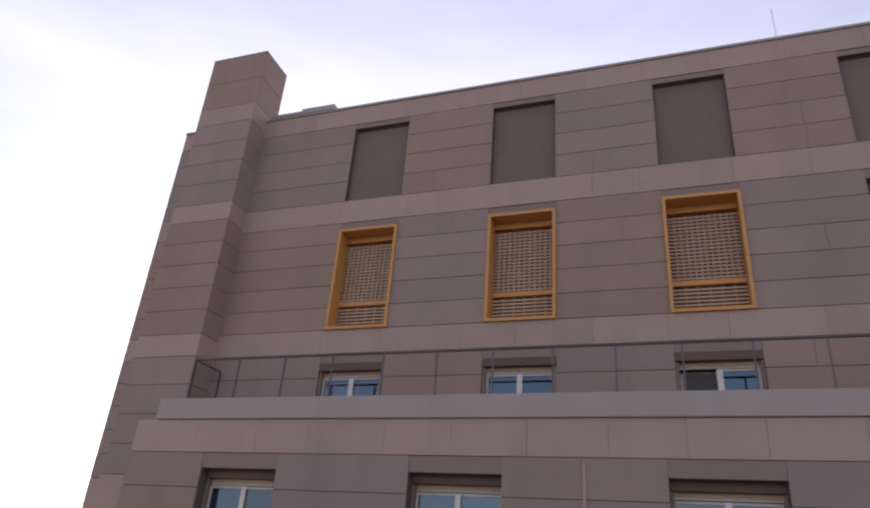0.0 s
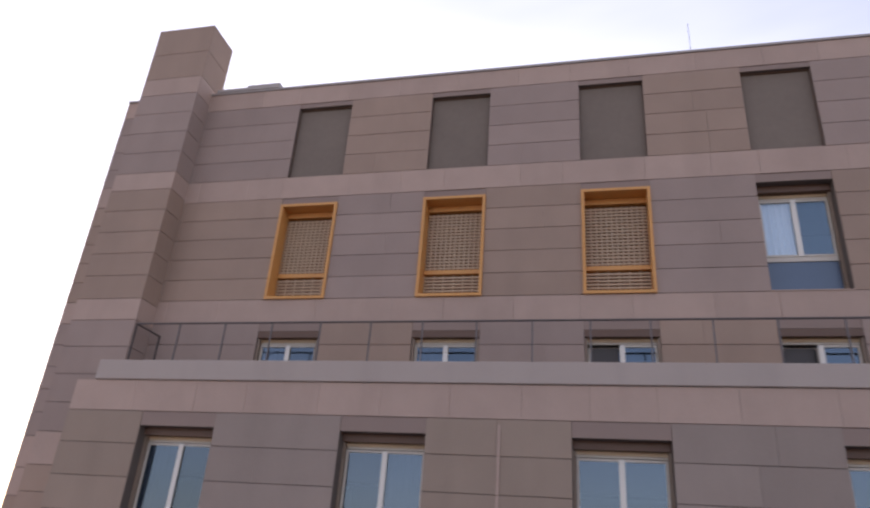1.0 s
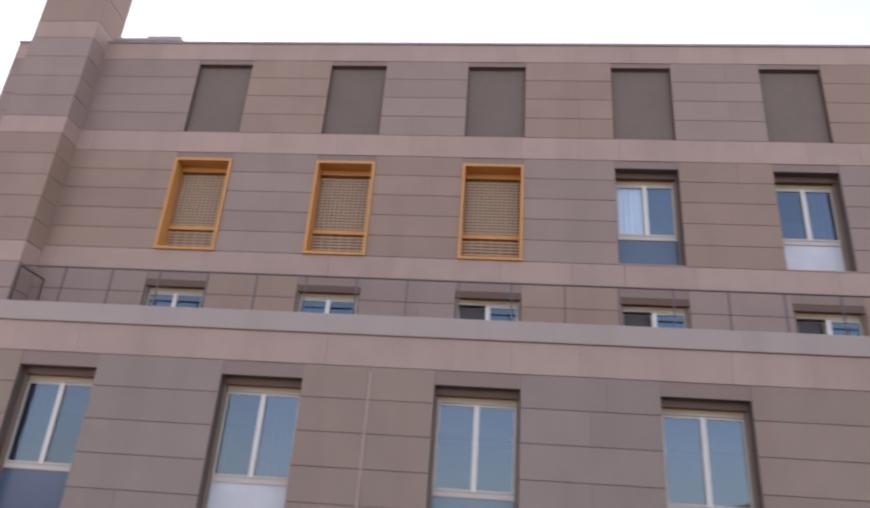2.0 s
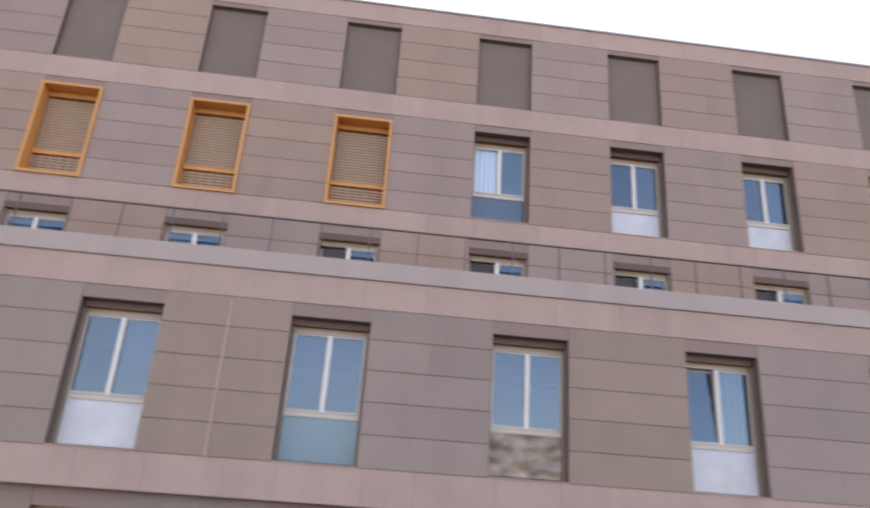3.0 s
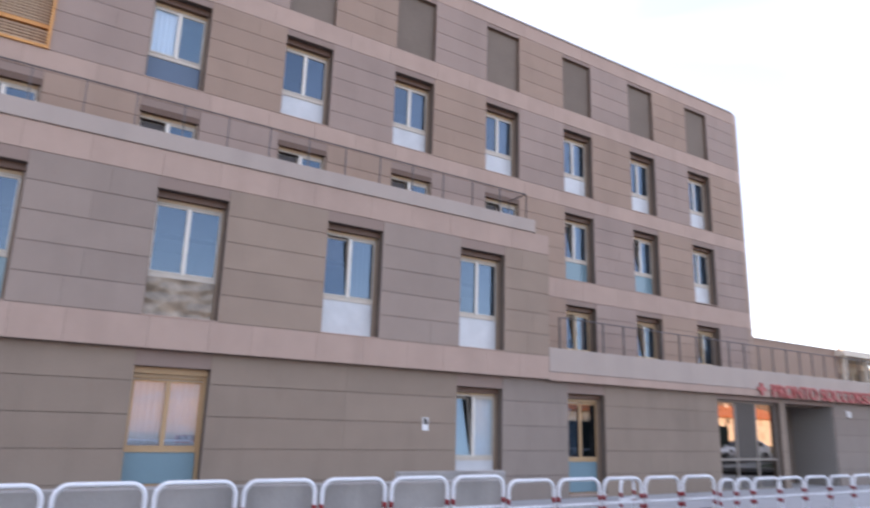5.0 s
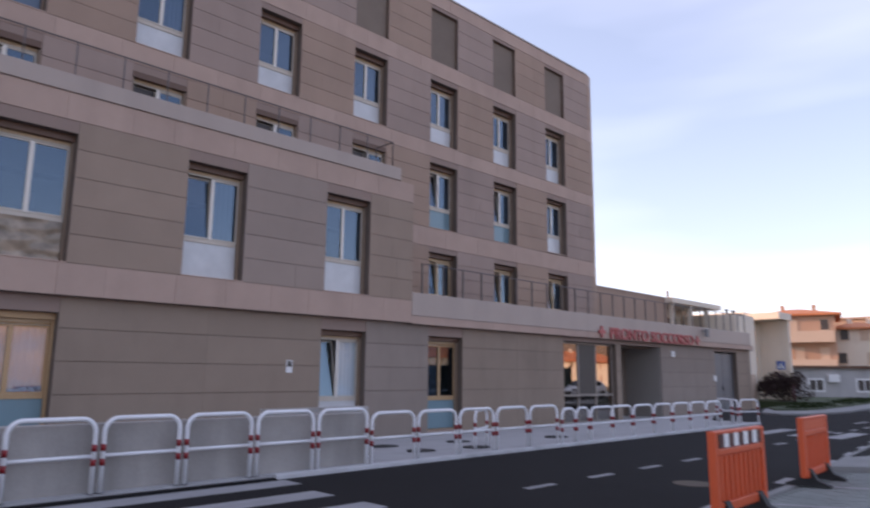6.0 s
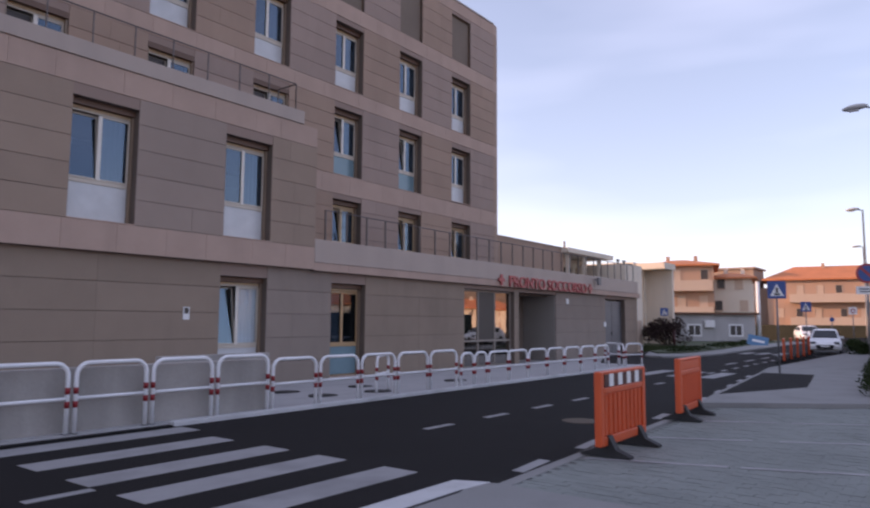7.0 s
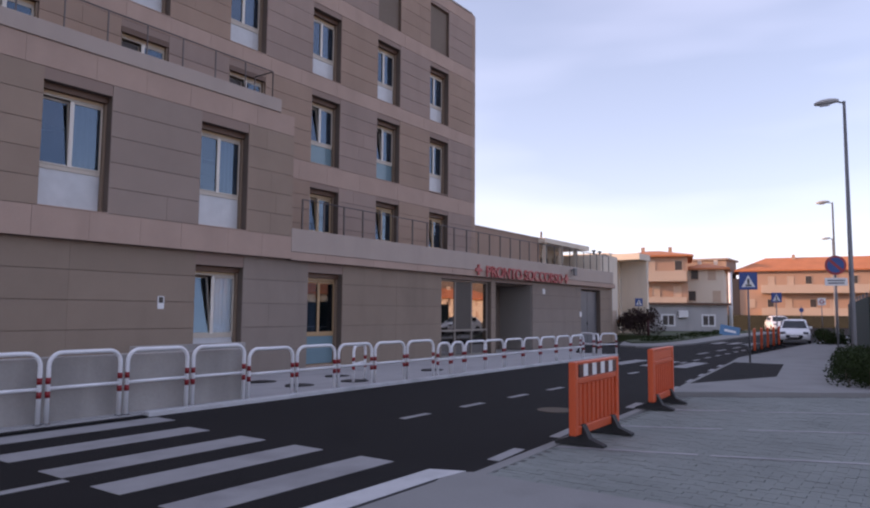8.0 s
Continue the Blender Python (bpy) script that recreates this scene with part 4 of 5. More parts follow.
def far_house(name, label, w, d, h, roof_h, at, wall_m, floors, cols, balcony=True, eave=0.6, low_balcony=False, span=(0.12, 0.88)):
    """A house whose front is its local -y side."""
    e = thing(name, label, "house", at=at)
    part("wall", boxes((0, w, 0, d, 0, h)), wall_m, e)
    bm = bmesh.new()
    o = eave
    c = [bm.verts.new(p) for p in ((-o, -o, h), (w + o, -o, h), (w + o, d + o, h), (-o, d + o, h))]
    lo = [bm.verts.new((p.co.x, p.co.y, h - 0.18)) for p in c]
    inset = min(w, d) * 0.42
    r0, r1 = bm.verts.new((inset, d / 2, h + roof_h)), bm.verts.new((w - inset, d / 2, h + roof_h))
    for q in ((c[0], c[1], r1, r0), (c[1], c[2], r1), (c[2], c[3], r0, r1), (c[3], c[0], r0), lo[::-1]):
        bm.faces.new(q)
    for i in range(4):
        bm.faces.new((lo[i], lo[(i + 1) % 4], c[(i + 1) % 4], c[i]))
    rf = part("roof", bm, TILE, e, "orange clay tile roof")
    for x in (w * 0.3, w * 0.72):
        part("chimney", boxes((x, x + 0.4, d * 0.4, d * 0.4 + 0.4, h + 0.5, h + roof_h + 0.35)), wall_m, rf)
    fh = h / floors
    for f in range(floors):
        for k in range(cols):
            x = w * (k + 0.5) / cols
            x += (0.25, -0.2, 0.1)[(k * 2 + f) % 3]
            wd = part("window", boxes((x - 0.36, x + 0.36, -0.02, 0.05, f * fh + 1.1, f * fh + 2.15)), SHUT if (k * 2 + f) % 5 in (1, 2) else PALE, e)
            part("sill", boxes((x - 0.44, x + 0.44, -0.12, -0.021, f * fh + 1.02, f * fh + 1.1)), PALE, wd)
            part("frame", ring(bmesh.new(), x - 0.41, x + 0.41, -0.05, -0.021, f * fh + 1.101, f * fh + 2.2, 0.05), PALE, wd)
        if balcony and (f or low_balcony):
            xa, xb, zb = w * span[0], w * span[1], f * fh
            b = part("balcony", boxes((xa, xb, -1.3, -0.01, zb - 0.1, zb + 0.08)), PALE, e)
            part("parapet", boxes((xa, xb, -1.3, -1.18, zb + 0.081, zb + 1.0), (xa, xa + 0.1, -1.179, -0.01, zb + 0.081, zb + 1.0), (xb - 0.1, xb, -1.179, -0.01, zb + 0.081, zb + 1.0)), PALE, b)
    return e


# fronts look back along the road
far_house("apartment_house", "peach apartment house with long balconies and an orange tile roof", 7.0, 10, 8.3, 0.9, facing(73.4, 27.2, -74), PEACH, 3, 3, span=(0.0, 0.98))
far_house("pale_house", "pale three storey house under an orange tile roof", 4.1, 9, 7.0, 0.8, facing(77.9, 21.6, -79), CREAM, 3, 2, balcony=False)
lh = far_house("long_house", "long peach house with pale balconies and an orange tile roof", 22.0, 8, 6.1, 1.9, pose(101, 20.6, 1.45, 0, 0, -80), PEACH, 2, 9, low_balcony=True)
# annex takes a darker stone in place of the shade on its wall
part("annex", boxes((-1.7, -0.004, 0.8, 6.0, -1.9, 5.0)), STONE_W, lh, "lower annex, darkened to brown grey to look shaded")
tb = thing("flat_roofed_house", "grey flat roofed house far behind", "house")
part("wall", boxes((100, 106, 22, 30, -0.45, 9.0)), STONE_W, tb)
part("roof", boxes((99.7, 106.3, 21.7, 30.3, 9.0, 9.25)), STONE_W, tb)

hut = thing("hut", "low grey rendered hut with white framed windows", "hut", at=facing(58.0, 19.2, -54.6))
part("wall", boxes((0, 6.8, 0, 4, 0, 2.75)), HUTW, hut)
part("roof", boxes((-0.25, 7.05, -0.3, 4.2, 2.75, 2.95)), DARK, hut)
for x in (1.2, 4.6):
    wd = part("window", ring(bmesh.new(), x, x + 1.2, -0.06, -0.005, 0.95, 2.0, 0.14), SWHITE, hut)
    part("pane", boxes((x + 0.142, x + 1.058, -0.03, -0.006, 1.092, 1.858)), SHUT, wd)
    part("glazing_bar", boxes((x + 0.56, x + 0.64, -0.058, -0.031, 1.092, 1.858)), SWHITE, wd)
part("air_conditioner", soft_edges(boxes((2.6, 3.4, -0.35, -0.005, 1.7, 2.3)), 0.03), SWHITE, hut)

strip("pavement_3", [(31.9, 11.9), (31.4, 10.9), (32.4, 10.1), (36.1, 9.68), (43.6, 9.95), (53, 10.3), (66, 10.4), (66, 12.4), (45, 13.9), (36, 13.2)], -0.3, 0.07, CONC, "pale concrete pavement round the grass corner", "pavement")
strip("verge", [(34.2, 12.1), (35.2, 11.3), (37, 11.08), (42.3, 11.25), (53, 12.0), (66, 11.8), (66, 16), (54, 24), (45, 18), (44.8, 13.85), (36, 13.1)], -0.4, 0.13, GRASS, "rough grass verge beside the road", "grass")
struct("bank", slab(bmesh.new(), [(95.5, 22.5), (114, 26), (118, -4), (99.5, -8)], -0.5, 1.47), DRY, "dry bank with a low wall below the long house", "bank")
bl = thing("blue_board", "faded blue board with a white stripe leaning on the verge", "board", at=pose(52.6, 12.2, 0.13, -28, 12, -74))
part("panel", soft_edges(boxes((0, 1.35, 0, 0.06, 0, 0.85)), 0.015), LBLUE, bl)
part("stripe", boxes((0.3, 1.1, -0.006, -0.001, 0.34, 0.52)), SWHITE, bl, "white stripe")
part("stay", boxes((0.6, 0.66, 0.061, 0.12, 0, 0.7)), GALV, bl)


# ---------------------------------------------------------------- plants
def leaves(bm, centre, size, n, leaf, r):
    for _ in range(n):
        while True:
            p = Vector((r.uniform(-1, 1), r.uniform(-1, 1), r.uniform(-1, 1)))
            if p.length < 1 and p.length > 0.35:
                break
        p = Vector(centre) + Vector((p.x * size[0], p.y * size[1], p.z * size[2]))
        a = Vector((r.gauss(0, 1), r.gauss(0, 1), r.gauss(0, 1))).normalized() * leaf * r.uniform(0.6, 1.3)
        b = a.cross(Vector((r.gauss(0, 1), r.gauss(0, 1), r.gauss(0, 1)))).normalized() * leaf * 0.45
        bm.faces.new([bm.verts.new(q) for q in (p - a, p + b, p + a, p - b)])


def shrub(name, label, x, y, z, clumps, leaf, n, material, seed, parts_label=""):
    r = random.Random(seed)
    e = thing(name, label, "shrub")
    st = bmesh.new()
    cr = bmesh.new()
    for cx, cy, cz, sx, sy, sz in clumps:
        tube(st, [(x + cx * 0.2, y + cy * 0.2, z), (x + cx * 0.6, y + cy * 0.6, z + cz * 0.5), (x + cx, y + cy, z + cz)], 0.025, 5)
        leaves(cr, (x + cx, y + cy, z + cz), (sx, sy, sz), n, leaf, r)
    part("stem", st, BARK, e)
    part("crown", cr, material, e)
    return e


r9 = random.Random(3)
shrub("shrub", "dark reddish shrub beside the cream house", 46.0, 15.6, 0, [(r9.uniform(-1.4, 1.4), r9.uniform(-0.9, 0.9), r9.uniform(0.5, 1.6), 0.6, 0.6, 0.5) for _ in range(16)], 0.11, 130, LEAF_D, 5)
hy = thing("hydrant", "dark red standing hydrant beside the shrub", "hydrant")
part("barrel", tube(bmesh.new(), [(45.3, 14.9, 0), (45.3, 14.9, 1.1)], 0.09, 10), DRED, hy, smooth=True)
part("cap", disc(bmesh.new(), 0.11, 1.1, 1.16, 12, 45.3, 14.9), DRED, hy)
hg = thing("hedge", "dark green loosely clipped hedge beside the pavement", "hedge")
st, cr = bmesh.new(), bmesh.new()
rh = random.Random(11)
for i in range(70):
    x = 16.75 + i * 0.1
    y = 0.93 + (x - 16.6) * 0.06 + rh.uniform(-0.9, 0.5)
    z = rh.uniform(0.18, 0.5)
    tube(st, [(x, y, 0.0), (x + rh.uniform(-0.1, 0.1), y, z)], 0.015, 5)
    leaves(cr, (x, y, z), (0.42, 0.45, 0.36), 330, 0.036, rh)
part("stem", st, BARK, hg)
part("crown", cr, LEAF, hg)
for i, (x, y) in enumerate(((41.5, 3.9), (51, 5.2))):
    shrub("bush", "dark green bush at the edge of the pavement", x, y, 0, [(rh.uniform(-0.8, 0.8), rh.uniform(-0.5, 0.5), rh.uniform(0.2, 0.45), 0.55, 0.5, 0.3) for _ in range(9)], 0.08, 110, LEAF, 20 + i)
tf = bmesh.new()
rt = random.Random(29)
for i in range(90):
    x = rt.uniform(35.5, 64)
    y = 11.45 + max(0, x - 42) * 0.055 + rt.uniform(0, 1.0 if x < 40 else 2.2)
    leaves(tf, (x, y, 0.16), (0.5, 0.35, rt.uniform(0.05, 0.16)), 45, 0.06, rt)
tagged(struct("verge_tufts", tf, LEAF, "uneven grass tufts on the verge", "grass"), kind="stuff")
fn = thing("fence", "tall fence hung with dark green netting", "fence")
part("netting", boxes((0, 19, 0.0, 0.04, 0.06, 2.15)), FENCE, fn)
for k in range(9):
    piece("post", 0.06, 0.06, 2.3, GALV, fn, (k * 2.36, -0.065, 0.05))
fn.matrix_basis = pose(25.5, 1.38, 0, 0, 0, 6.2)


# ---------------------------------------------------------------- street furniture
def lamp_post(x, y, h, arm):
    e = thing("street_lamp", "tall grey street lamp with a flat head over the road", "street lamp", "street lamps")
    bm = bmesh.new()
    n = 10
    pr = None
    for z, rr in ((0, 0.085), (1.2, 0.08), (h, 0.045)):
        rg = [bm.verts.new((rr * math.cos(2 * math.pi * k / n), rr * math.sin(2 * math.pi * k / n), z)) for k in range(n)]
        if pr:
            for k in range(n):
                bm.faces.new((pr[k], pr[(k + 1) % n], rg[(k + 1) % n], rg[k]))
        pr = rg
    bm.faces.new(pr)
    part("pole", bm, GALV, e, smooth=True)
    part("arm", tube(bmesh.new(), [(0, 0, h - 0.05), (0, arm * 0.2, h + 0.03), (0, arm * 0.4, h + 0.04)], 0.03, 6), GALV, e)
    bm = bmesh.new()
    rings = []
    for hy, w, lo, hi in ((0.0, 0.05, 0.02, 0.10), (0.10, 0.10, -0.01, 0.14), (0.28, 0.155, -0.035, 0.16), (0.48, 0.165, -0.04, 0.14), (0.62, 0.13, -0.03, 0.10), (0.70, 0.06, 0.0, 0.06)):
        rings.append([bm.verts.new((w * math.cos(2 * math.pi * k / 12), hy, (lo + hi) / 2 + (hi - lo) / 2 * math.sin(2 * math.pi * k / 12))) for k in range(12)])
    for r0, r1 in zip(rings, rings[1:]):
        for k in range(12):
            bm.faces.new((r0[k], r0[(k + 1) % 12], r1[(k + 1) % 12], r1[k]))
    bm.faces.new(rings[0])
    bm.faces.new(rings[-1][::-1])
    hd = part("head", bm, LAMPH, e, smooth=True)
    hd.location = (0, arm * 0.12, h)
    part("lens", boxes((-0.09, 0.09, 0.26, 0.54, -0.056, -0.042)), SWHITE, hd, "pale glass lens")
    e.matrix_basis = pose(x, y, 0.0)
    return e


lamp_post(25.0, 1.82, 8.35, 1.2)
lamp_post(45.8, 4.15, 8.1, 1.2)
lamp_post(68.8, 6.35, 8.2, 1.2)
wp = thing("sunlit_pole", "tall white metal pole in the sun", "pole")
part("shaft", tube(bmesh.new(), [(64, 13.8, -0.45), (64, 13.8, 5.2)], 0.16, 10), SWHITE, wp, smooth=True)
part("cap", disc(bmesh.new(), 0.18, 5.2, 5.26, 12, 64, 13.8), GALV, wp)


def pole(e, h, z0=0.0):
    part("post", tube(bmesh.new(), [(0, 0.045, z0), (0, 0.045, h)], 0.03, 8), GALV, e, smooth=True)


def crossing_sign(x, y, h, yaw, z0=0.0):
    e = thing("crossing_sign", "square blue pedestrian crossing sign on a grey post", "road sign", "crossing signs")
    pole(e, h)
    part("plate", soft_edges(boxes((-0.27, 0.27, -0.012, 0.012, h - 0.54, h)), 0.006, 1), SBLUE, e)
    tri = part("triangle", prism(bmesh.new(), [(-0.20, h - 0.46), (0.20, h - 0.46), (0, h - 0.08)], -0.018, -0.0125), SWHITE, e, "white triangle")
    part("symbol", boxes((-0.035, 0.035, -0.022, -0.0185, h - 0.37, h - 0.2), (-0.09, 0.09, -0.022, -0.0185, h - 0.44, h - 0.38)), SHUT, tri)
    e.matrix_basis = pose(x, y, z0, 0, 0, yaw)
    return e


crossing_sign(23.4, 4.5, 2.88, -65)
crossing_sign(42.2, 6.7, 2.78, -65)
crossing_sign(47.6, 16.3, 2.62, -50)


def round_prism(r, y0, y1, cz, n=32):
    return prism(bmesh.new(), [(r * math.cos(2 * math.pi * i / n), cz + r * math.sin(2 * math.pi * i / n)) for i in range(n)], y0, y1)


np_ = thing("no_parking_sign", "round blue and red no parking sign with a plate below", "road sign")
pole(np_, 3.4)
part("rim", round_prism(0.30, -0.012, 0.012, 3.09), SRED, np_, "red rim")
dsc = part("disc", round_prism(0.235, -0.018, -0.0125, 3.09), SBLUE, np_, "blue disc")
bar = boxes((-0.04, 0.04, -0.0225, -0.0185, -0.23, 0.23))
bmesh.ops.rotate(bar, verts=bar.verts, matrix=Matrix.Rotation(radians(-45), 3, "Y"))
bmesh.ops.translate(bar, verts=bar.verts, vec=(0, 0, 3.09))
part("bar", bar, SRED, dsc, "red bar")
ad = part("extra_plate", boxes((-0.31, 0.31, -0.012, 0.012, 2.46, 2.70)), SWHITE, np_, "white plate with two grey bars")
part("bar", boxes((-0.24, 0.24, -0.016, -0.0125, 2.60, 2.64)), GALV, ad)
part("bar", boxes((-0.22, 0.22, -0.016, -0.0125, 2.52, 2.56)), GALV, ad)
np_.matrix_basis = pose(24.35, 2.18, 0.0, 0, 0, -72)
ps = thing("small_sign", "white square sign with a red ring on a post", "road sign")
pole(ps, 2.75)
pl = part("plate", boxes((-0.23, 0.23, -0.012, 0.012, 2.21, 2.67)), SWHITE, ps)
rg = part("ring", round_prism(0.15, -0.018, -0.0125, 2.43), SRED, pl, "red ring")
part("ring_field", round_prism(0.085, -0.024, -0.0185, 2.43), SWHITE, rg, "pale field")
ps.matrix_basis = pose(51.5, 5.5, 0, 0, 0, -72)
s3 = thing("round_sign", "small round blue sign on a white post", "road sign")
pole(s3, 2.1)
part("disc", round_prism(0.14, -0.015, 0.015, 1.86), SBLUE, s3)
s3.matrix_basis = pose(49.6, 6.45, 0, 0, 0, -72)


def car(label, at):
    """A small hatchback; its nose is at local -y."""
    e = thing("car", label, "car", "parked cars", at=at)
    prof = [(-1.98, 0.26), (-2.05, 0.48), (-1.95, 0.66), (-1.62, 0.80), (-1.0, 0.93), (-0.25, 1.42), (0.7, 1.47), (1.5, 1.35), (1.92, 0.95), (1.98, 0.5), (1.92, 0.3)]
    bm = bmesh.new()
    rows = []
    for x, ky, dz in ((-0.86, 0.90, 0.07), (-0.81, 0.95, 0.03), (-0.6, 0.985, 0.008), (0, 1, 0), (0.6, 0.985, 0.008), (0.81, 0.95, 0.03), (0.86, 0.90, 0.07)):
        rows.append([bm.verts.new((x * (1 - max(0, z - 0.85) * 0.42), y * ky, z - dz * (z > 0.6))) for y, z in prof])
    m = len(prof)
    for a, b in zip(rows, rows[1:]):
        for i in range(m):
            bm.faces.new((a[i], a[(i + 1) % m], b[(i + 1) % m], b[i]))
    bm.faces.new(rows[0])
    bm.faces.new(rows[-1][::-1])
    bmesh.ops.subdivide_edges(bm, edges=bm.edges[:], cuts=1)
    part("body", bm, CARP, e, smooth=True)
    ws = bmesh.new()
    f = [ws.verts.new(p) for p in ((-0.68, -0.97, 0.965), (0.68, -0.97, 0.965), (0.56, -0.36, 1.36), (-0.56, -0.36, 1.36))]
    bk = [ws.verts.new(v.co + Vector((0, -0.012, 0.016))) for v in f]
    ws.faces.new(bk)
    for i in range(4):
        ws.faces.new((f[i], f[(i + 1) % 4], bk[(i + 1) % 4], bk[i]))
    part("windscreen", ws, CARG, e)
    part("grille", prism(bmesh.new(), [(-0.36, 0.32), (0.36, 0.32), (0.50, 0.50), (0.42, 0.56), (-0.42, 0.56), (-0.50, 0.50)], -2.07, -1.95), RUBBER, e)
    part("number_plate", boxes((-0.24, 0.24, -2.085, -2.072, 0.44, 0.54)), SWHITE, e)
    for s in (-1, 1):
        part("headlight", soft_edges(boxes((s * 0.62 - 0.15, s * 0.62 + 0.15, -1.97, -1.70, 0.62, 0.755)), 0.04), CLAMP, e, "grey glass headlight")
        part("mirror", soft_edges(boxes((s * 0.92 - 0.11, s * 0.92 + 0.07, -0.75, -0.62, 0.92, 1.06)), 0.03), CARP, e)
        part("side_window", boxes((s * 0.745 - 0.03, s * 0.745 + 0.03, -0.5, 1.2, 0.98, 1.3)), CARG, e)
        for y in (-1.25, 1.25):
            bm = bmesh.new()
            tube(bm, [(s * 0.72, y, 0.31), (s * 0.88, y, 0.31)], 0.31, 18)
            wh = part("wheel", bm, RUBBER, e)
            rim = bmesh.new()
            tube(rim, [(s * 0.80, y, 0.31), (s * 0.895, y, 0.31)], 0.2, 14)
            part("rim", rim, GALV, wh)
    return e


car("small white hatchback standing nose towards the crossing", pose(42.3, 5.86, 0.0, 0, 0, -83) @ Matrix.Diagonal((0.86, 0.9, 0.9, 1)))
car("white car in the sun behind the hatchback", pose(71, 11.2, 0.0, 0, 0, -70))

# plain grey fitting on the fascia; no lamp is known here
fd = thing("floodlight", "small grey fitting on the fascia by the sign", "lamp")
part("bracket", boxes((36.35, 36.43, Q - 0.20, Q - 0.022, 3.95, 4.02)), GALV, fd)
part("housing", soft_edges(boxes((36.22, 36.56, Q - 0.34, Q - 0.20, 3.68, 4.10)), 0.03), GALV, fd)

# lightning rods and a roof aerial
for x in (-11.4, 1.75):
    rd = thing("roof_rod", "thin vertical metal rod on the roof", "rod", "roof rods")
    part("rod", tube(bmesh.new(), [(x, 17.6 if x < 0 else U + 0.6, 17.95 if x < 0 else ROOF), (x, 17.6 if x < 0 else U + 0.6, 18.3 if x < 0 else ROOF + 1.4)], 0.006, 5), RAIL, rd)
rs = thing("roof_sheet", "folded metal sheets on the roof edge", "sheet")
part("sheet", boxes((-10.6, -9.7, U - 0.05, U + 1.2, ROOF + 0.02, ROOF + 0.11), (-9.7, -8.75, U - 0.05, U + 1.2, ROOF + 0.02, ROOF + 0.17)), ROOFTIN, rs)

# hillside and houses across the road, behind the camera, seen in the panes
hb = bmesh.new()
nx, ny = 60, 10
gridv = []
for j in range(ny):
    row = []
    for i in range(nx):
        x, y = -220 + i * 9.0, -60 - j * 16.0
        z = -0.5 + (j / (ny - 1)) ** 0.8 * (34 + (x - 20) * 0.10 if x > 20 else 24 + max(0, x + 60) / 8) * (0.55 + 0.6 * noise.noise(Vector((x * 0.012, y * 0.012, 0.3)))) + 3 * noise.noise(Vector((x * 0.06, y * 0.06, 2)))
        row.append(hb.verts.new((x, y, max(z, -0.5) if j else -0.55)))
    gridv.append(row)
for j in range(ny - 1):
    for i in range(nx - 1):
        hb.faces.new((gridv[j][i], gridv[j][i + 1], gridv[j + 1][i + 1], gridv[j + 1][i]))
struct("hillside", hb, HILL, "dry brown hillside across the road", "hill")
for x, y, w in ((62, -36, 16), (88, -36, 16), (106, -38, 18)):
    far_house("house_opposite", "cream house with an orange tile roof across the road", w, 9, 4.6, 2.0, pose(x + w, y, -0.45, 0, 0, 180), CREAM, 2, 5, balcony=False)

for x, y, w, h in ((-7.5, -46, 5.0, 2.5), (26, -44, 6, 2.6)):
    far_house("house_opposite", "low peach house with an orange tile roof across the road", w, 8, h, 1.5, pose(x + w, y, -0.45, 0, 0, 180), PEACH, 1, 3, balcony=False)

# ---------------------------------------------------------------- pavers
pv = struct("paving", slab(bmesh.new(), [(5.82, -12), (15.83, -12), (15.83, 0.8), (13.46, 3.98), (5.82, 3.58)], -0.4, -0.012), BEDDING, "grey block paving of the parking bays", "paving")
far_pv, near_n = [], 0
verts, faces = [], []
for i in range(100):
    for j in range(78):
        x = 5.83 + i * 0.1
        y = 3.38 - j * 0.2 + (0.1 if i % 2 else 0)
        if y + 0.2 > 3.58 + (x - 5.82) * 0.052 or (x + 0.2 - 13.46) / 2.37 + (y + 0.2 - 3.98) / 3.18 > -0.02 and x > 13.2 and (x + 0.2 - 13.46) * 3.18 > (3.98 - y - 0.2) * 2.37:
            continue
        dz = rng.uniform(-0.003, 0.003)
        if 5.9 < x < 8.3 and 2.2 < y and near_n < 290:
            near_n += 1
            piece("paver", 0.095, 0.195, 0.05, PAVER, pv, (x, y, -0.05 + dz))
        else:
            b = len(verts)
            verts += [(x, y, dz), (x + 0.095, y, dz), (x + 0.095, y + 0.195, dz), (x, y + 0.195, dz),
                      (x, y, -0.05), (x + 0.095, y, -0.05), (x + 0.095, y + 0.195, -0.05), (x, y + 0.195, -0.05)]
            faces += [(b, b + 1, b + 2, b + 3), (b, b + 4, b + 5, b + 1), (b + 1, b + 5, b + 6, b + 2), (b + 2, b + 6, b + 7, b + 3), (b + 3, b + 7, b + 4, b)]
me = bpy.data.meshes.new("paver_field")
me.from_pydata(verts, [], faces)
me.materials.append(PAVER)
pf = new("paver_field", me)
pf.parent = pv
tagged(pf, "grey concrete block pavers", kind="stuff")
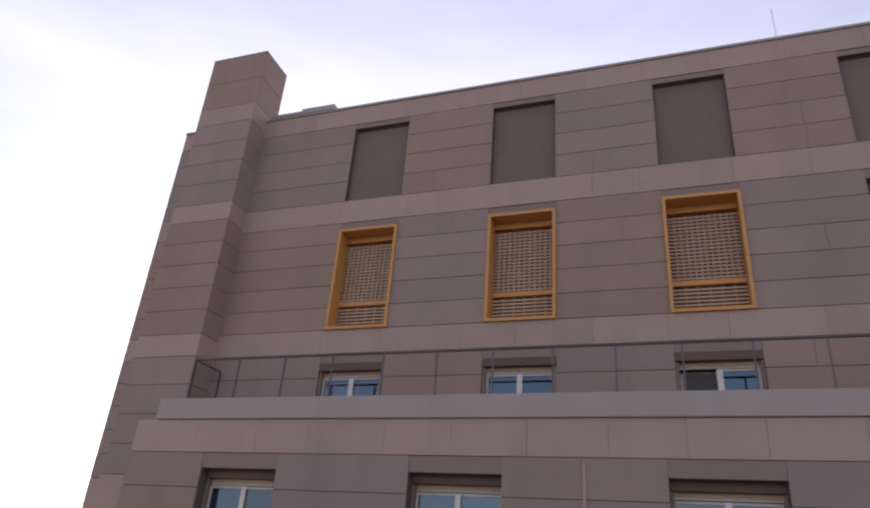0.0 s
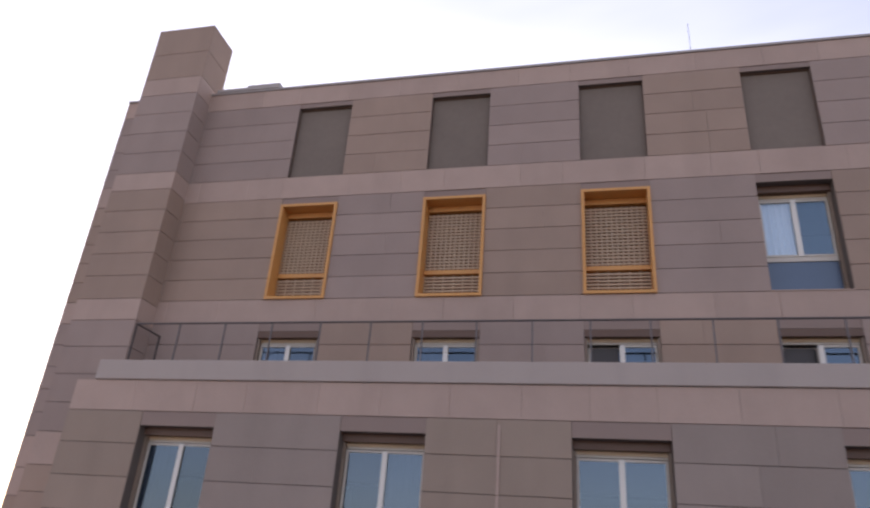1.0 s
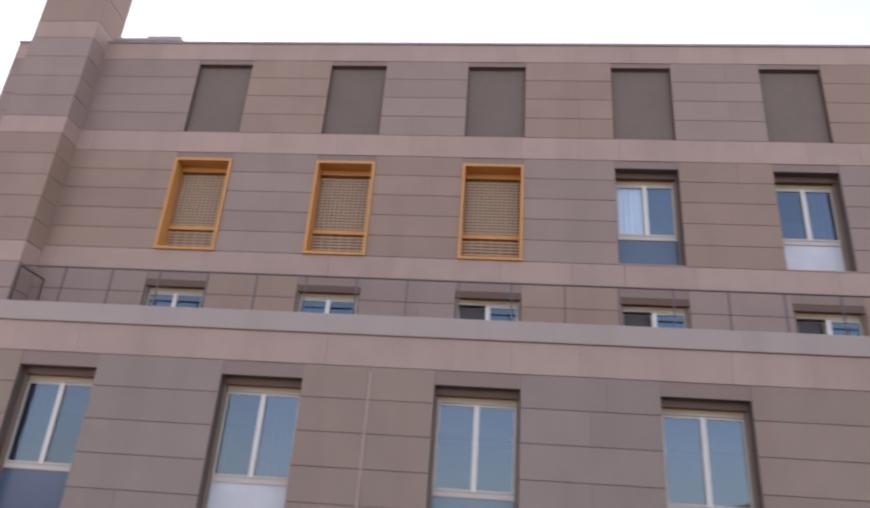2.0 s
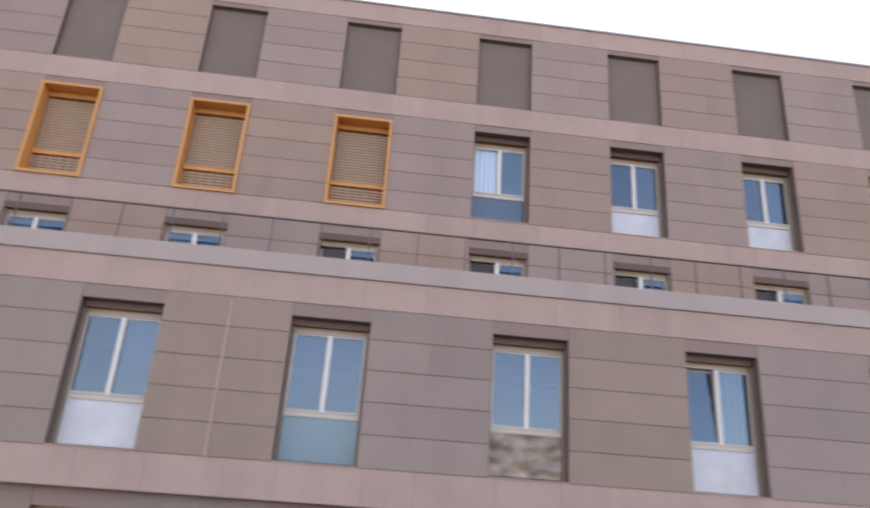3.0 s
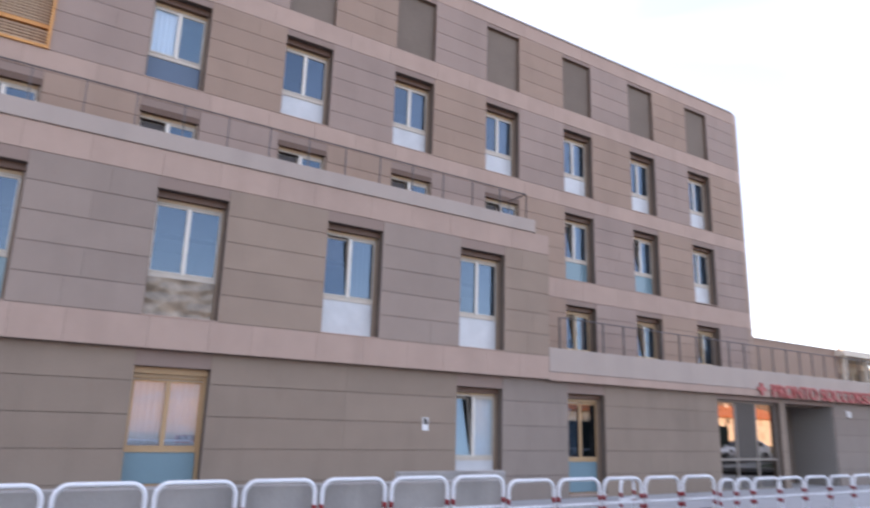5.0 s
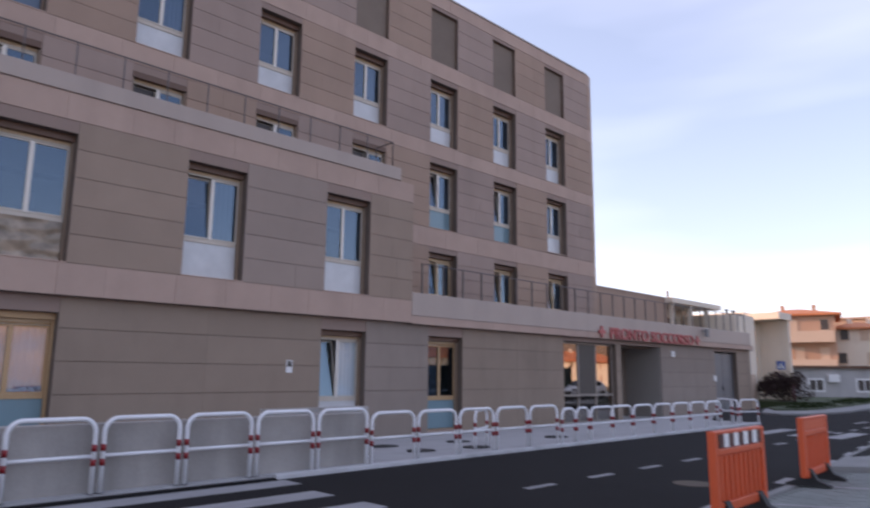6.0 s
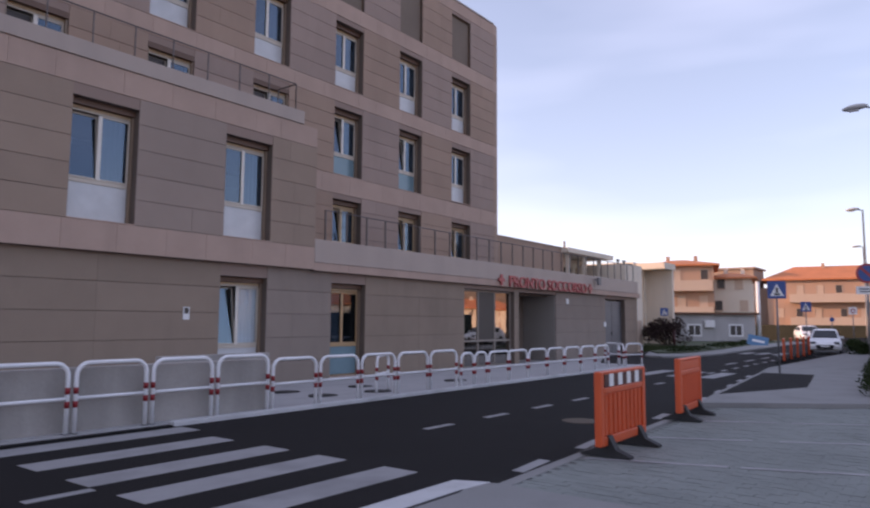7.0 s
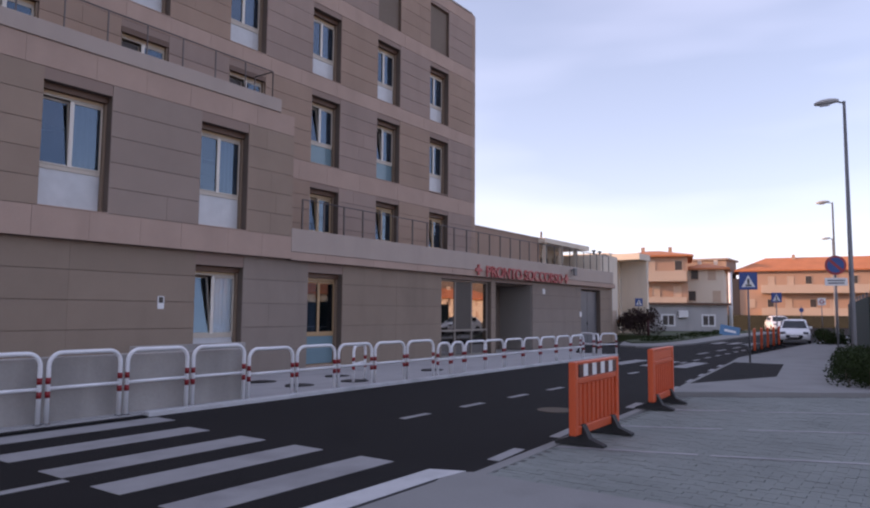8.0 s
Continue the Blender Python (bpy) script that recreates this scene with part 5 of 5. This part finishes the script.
for (xa, ya), (xb, yb) in (((7.46, 3.55), (7.98, 2.1)), ((8.02, 1.98), (8.66, 0.35)), ((8.7, 0.2), (9.3, -1.6)), ((9.3, 3.6), (9.95, 2.3)), ((10.1, 2.0), (10.9, 0.5)), ((11.3, 3.7), (12.0, 2.4)), ((12.1, 2.2), (13.0, 0.6))):
    part("bay_line", slab(bmesh.new(), [(xa, ya), (xb, yb), (xb + 0.1, yb), (xa + 0.1, ya)], 0.003, 0.007), PAINT, pv, "faint white bay line")

struct("kerb_5", slab(bmesh.new(), [(5.8, 3.50), (13.5, 3.90), (13.5, 4.02), (5.8, 3.64)], -0.3, 0.004), CONC, "flush concrete edging of the parking bays", "kerb")
js = new("joint_cover", mesh_of(boxes((-2.46, -2.41, Q - 0.022, Q - 0.001, 3.88, 7.06)), "joint_cover", STONE_B))
tagged(js, "thin pale cover strip over a vertical wall joint", "strip")

# ---------------------------------------------------------------- stone cladding, laid last
GH, GV = 0.014, 0.005
for wall, plane, x0, x1, z0, z1, material, length in CLAD:
    n = max(1, round((x1 - x0) / length))
    cuts = [x0] + sorted(x0 + (x1 - x0) * (i + rng.choice((-0.14, 0.0, 0.10, 0.16)) * (1 if n > 1 and length < 2 else 0)) / n for i in range(1, n)) + [x1]
    if n == 1 and length > 2 and length < 5 and x1 - x0 > 1.8 and rng.random() < 0.35:
        cuts = [x0, x0 + (x1 - x0) * rng.choice((0.38, 0.5, 0.62)), x1]
    for a, b in zip(cuts, cuts[1:]):
        piece("stone_panel", round(b - a - GV, 3), PT, round(z1 - z0 - GH, 3), material, wall, (a + GV / 2, plane + rng.choice((0.0, 0.0, 0.002)), z0 + GH / 2))
# shaft and returns: front and right faces
for z0, z1, material, n in SHAFT:
    h = (z1 - z0) / n
    for c in range(n):
        piece("stone_panel", TX1 - TX0 - 0.006, PT, h - GH, material, tower, (TX0 + 0.003, TY, z0 + c * h + GH / 2))
        piece("stone_panel", PT, 17.78 - TY - PT, h - GH, material, tower, (TX1 - PT, TY + PT + 0.001, z0 + c * h + GH / 2))
        piece("stone_panel", PT, 17.78 - TY - PT, h - GH, material, tower, (TX0, TY + PT + 0.001, z0 + c * h + GH / 2))
piece("stone_panel", TX1 - TX0, 17.78 - TY, 0.04, STONE_W, tower, (TX0, TY, 17.91))
for c in range(7):
    piece("stone_panel", PT, U - Q, 0.634, STONE_B if c in (0, 6) else STONE_W, block_end, (XV - PT, Q + 0.02, 3.23 + c * 0.645))
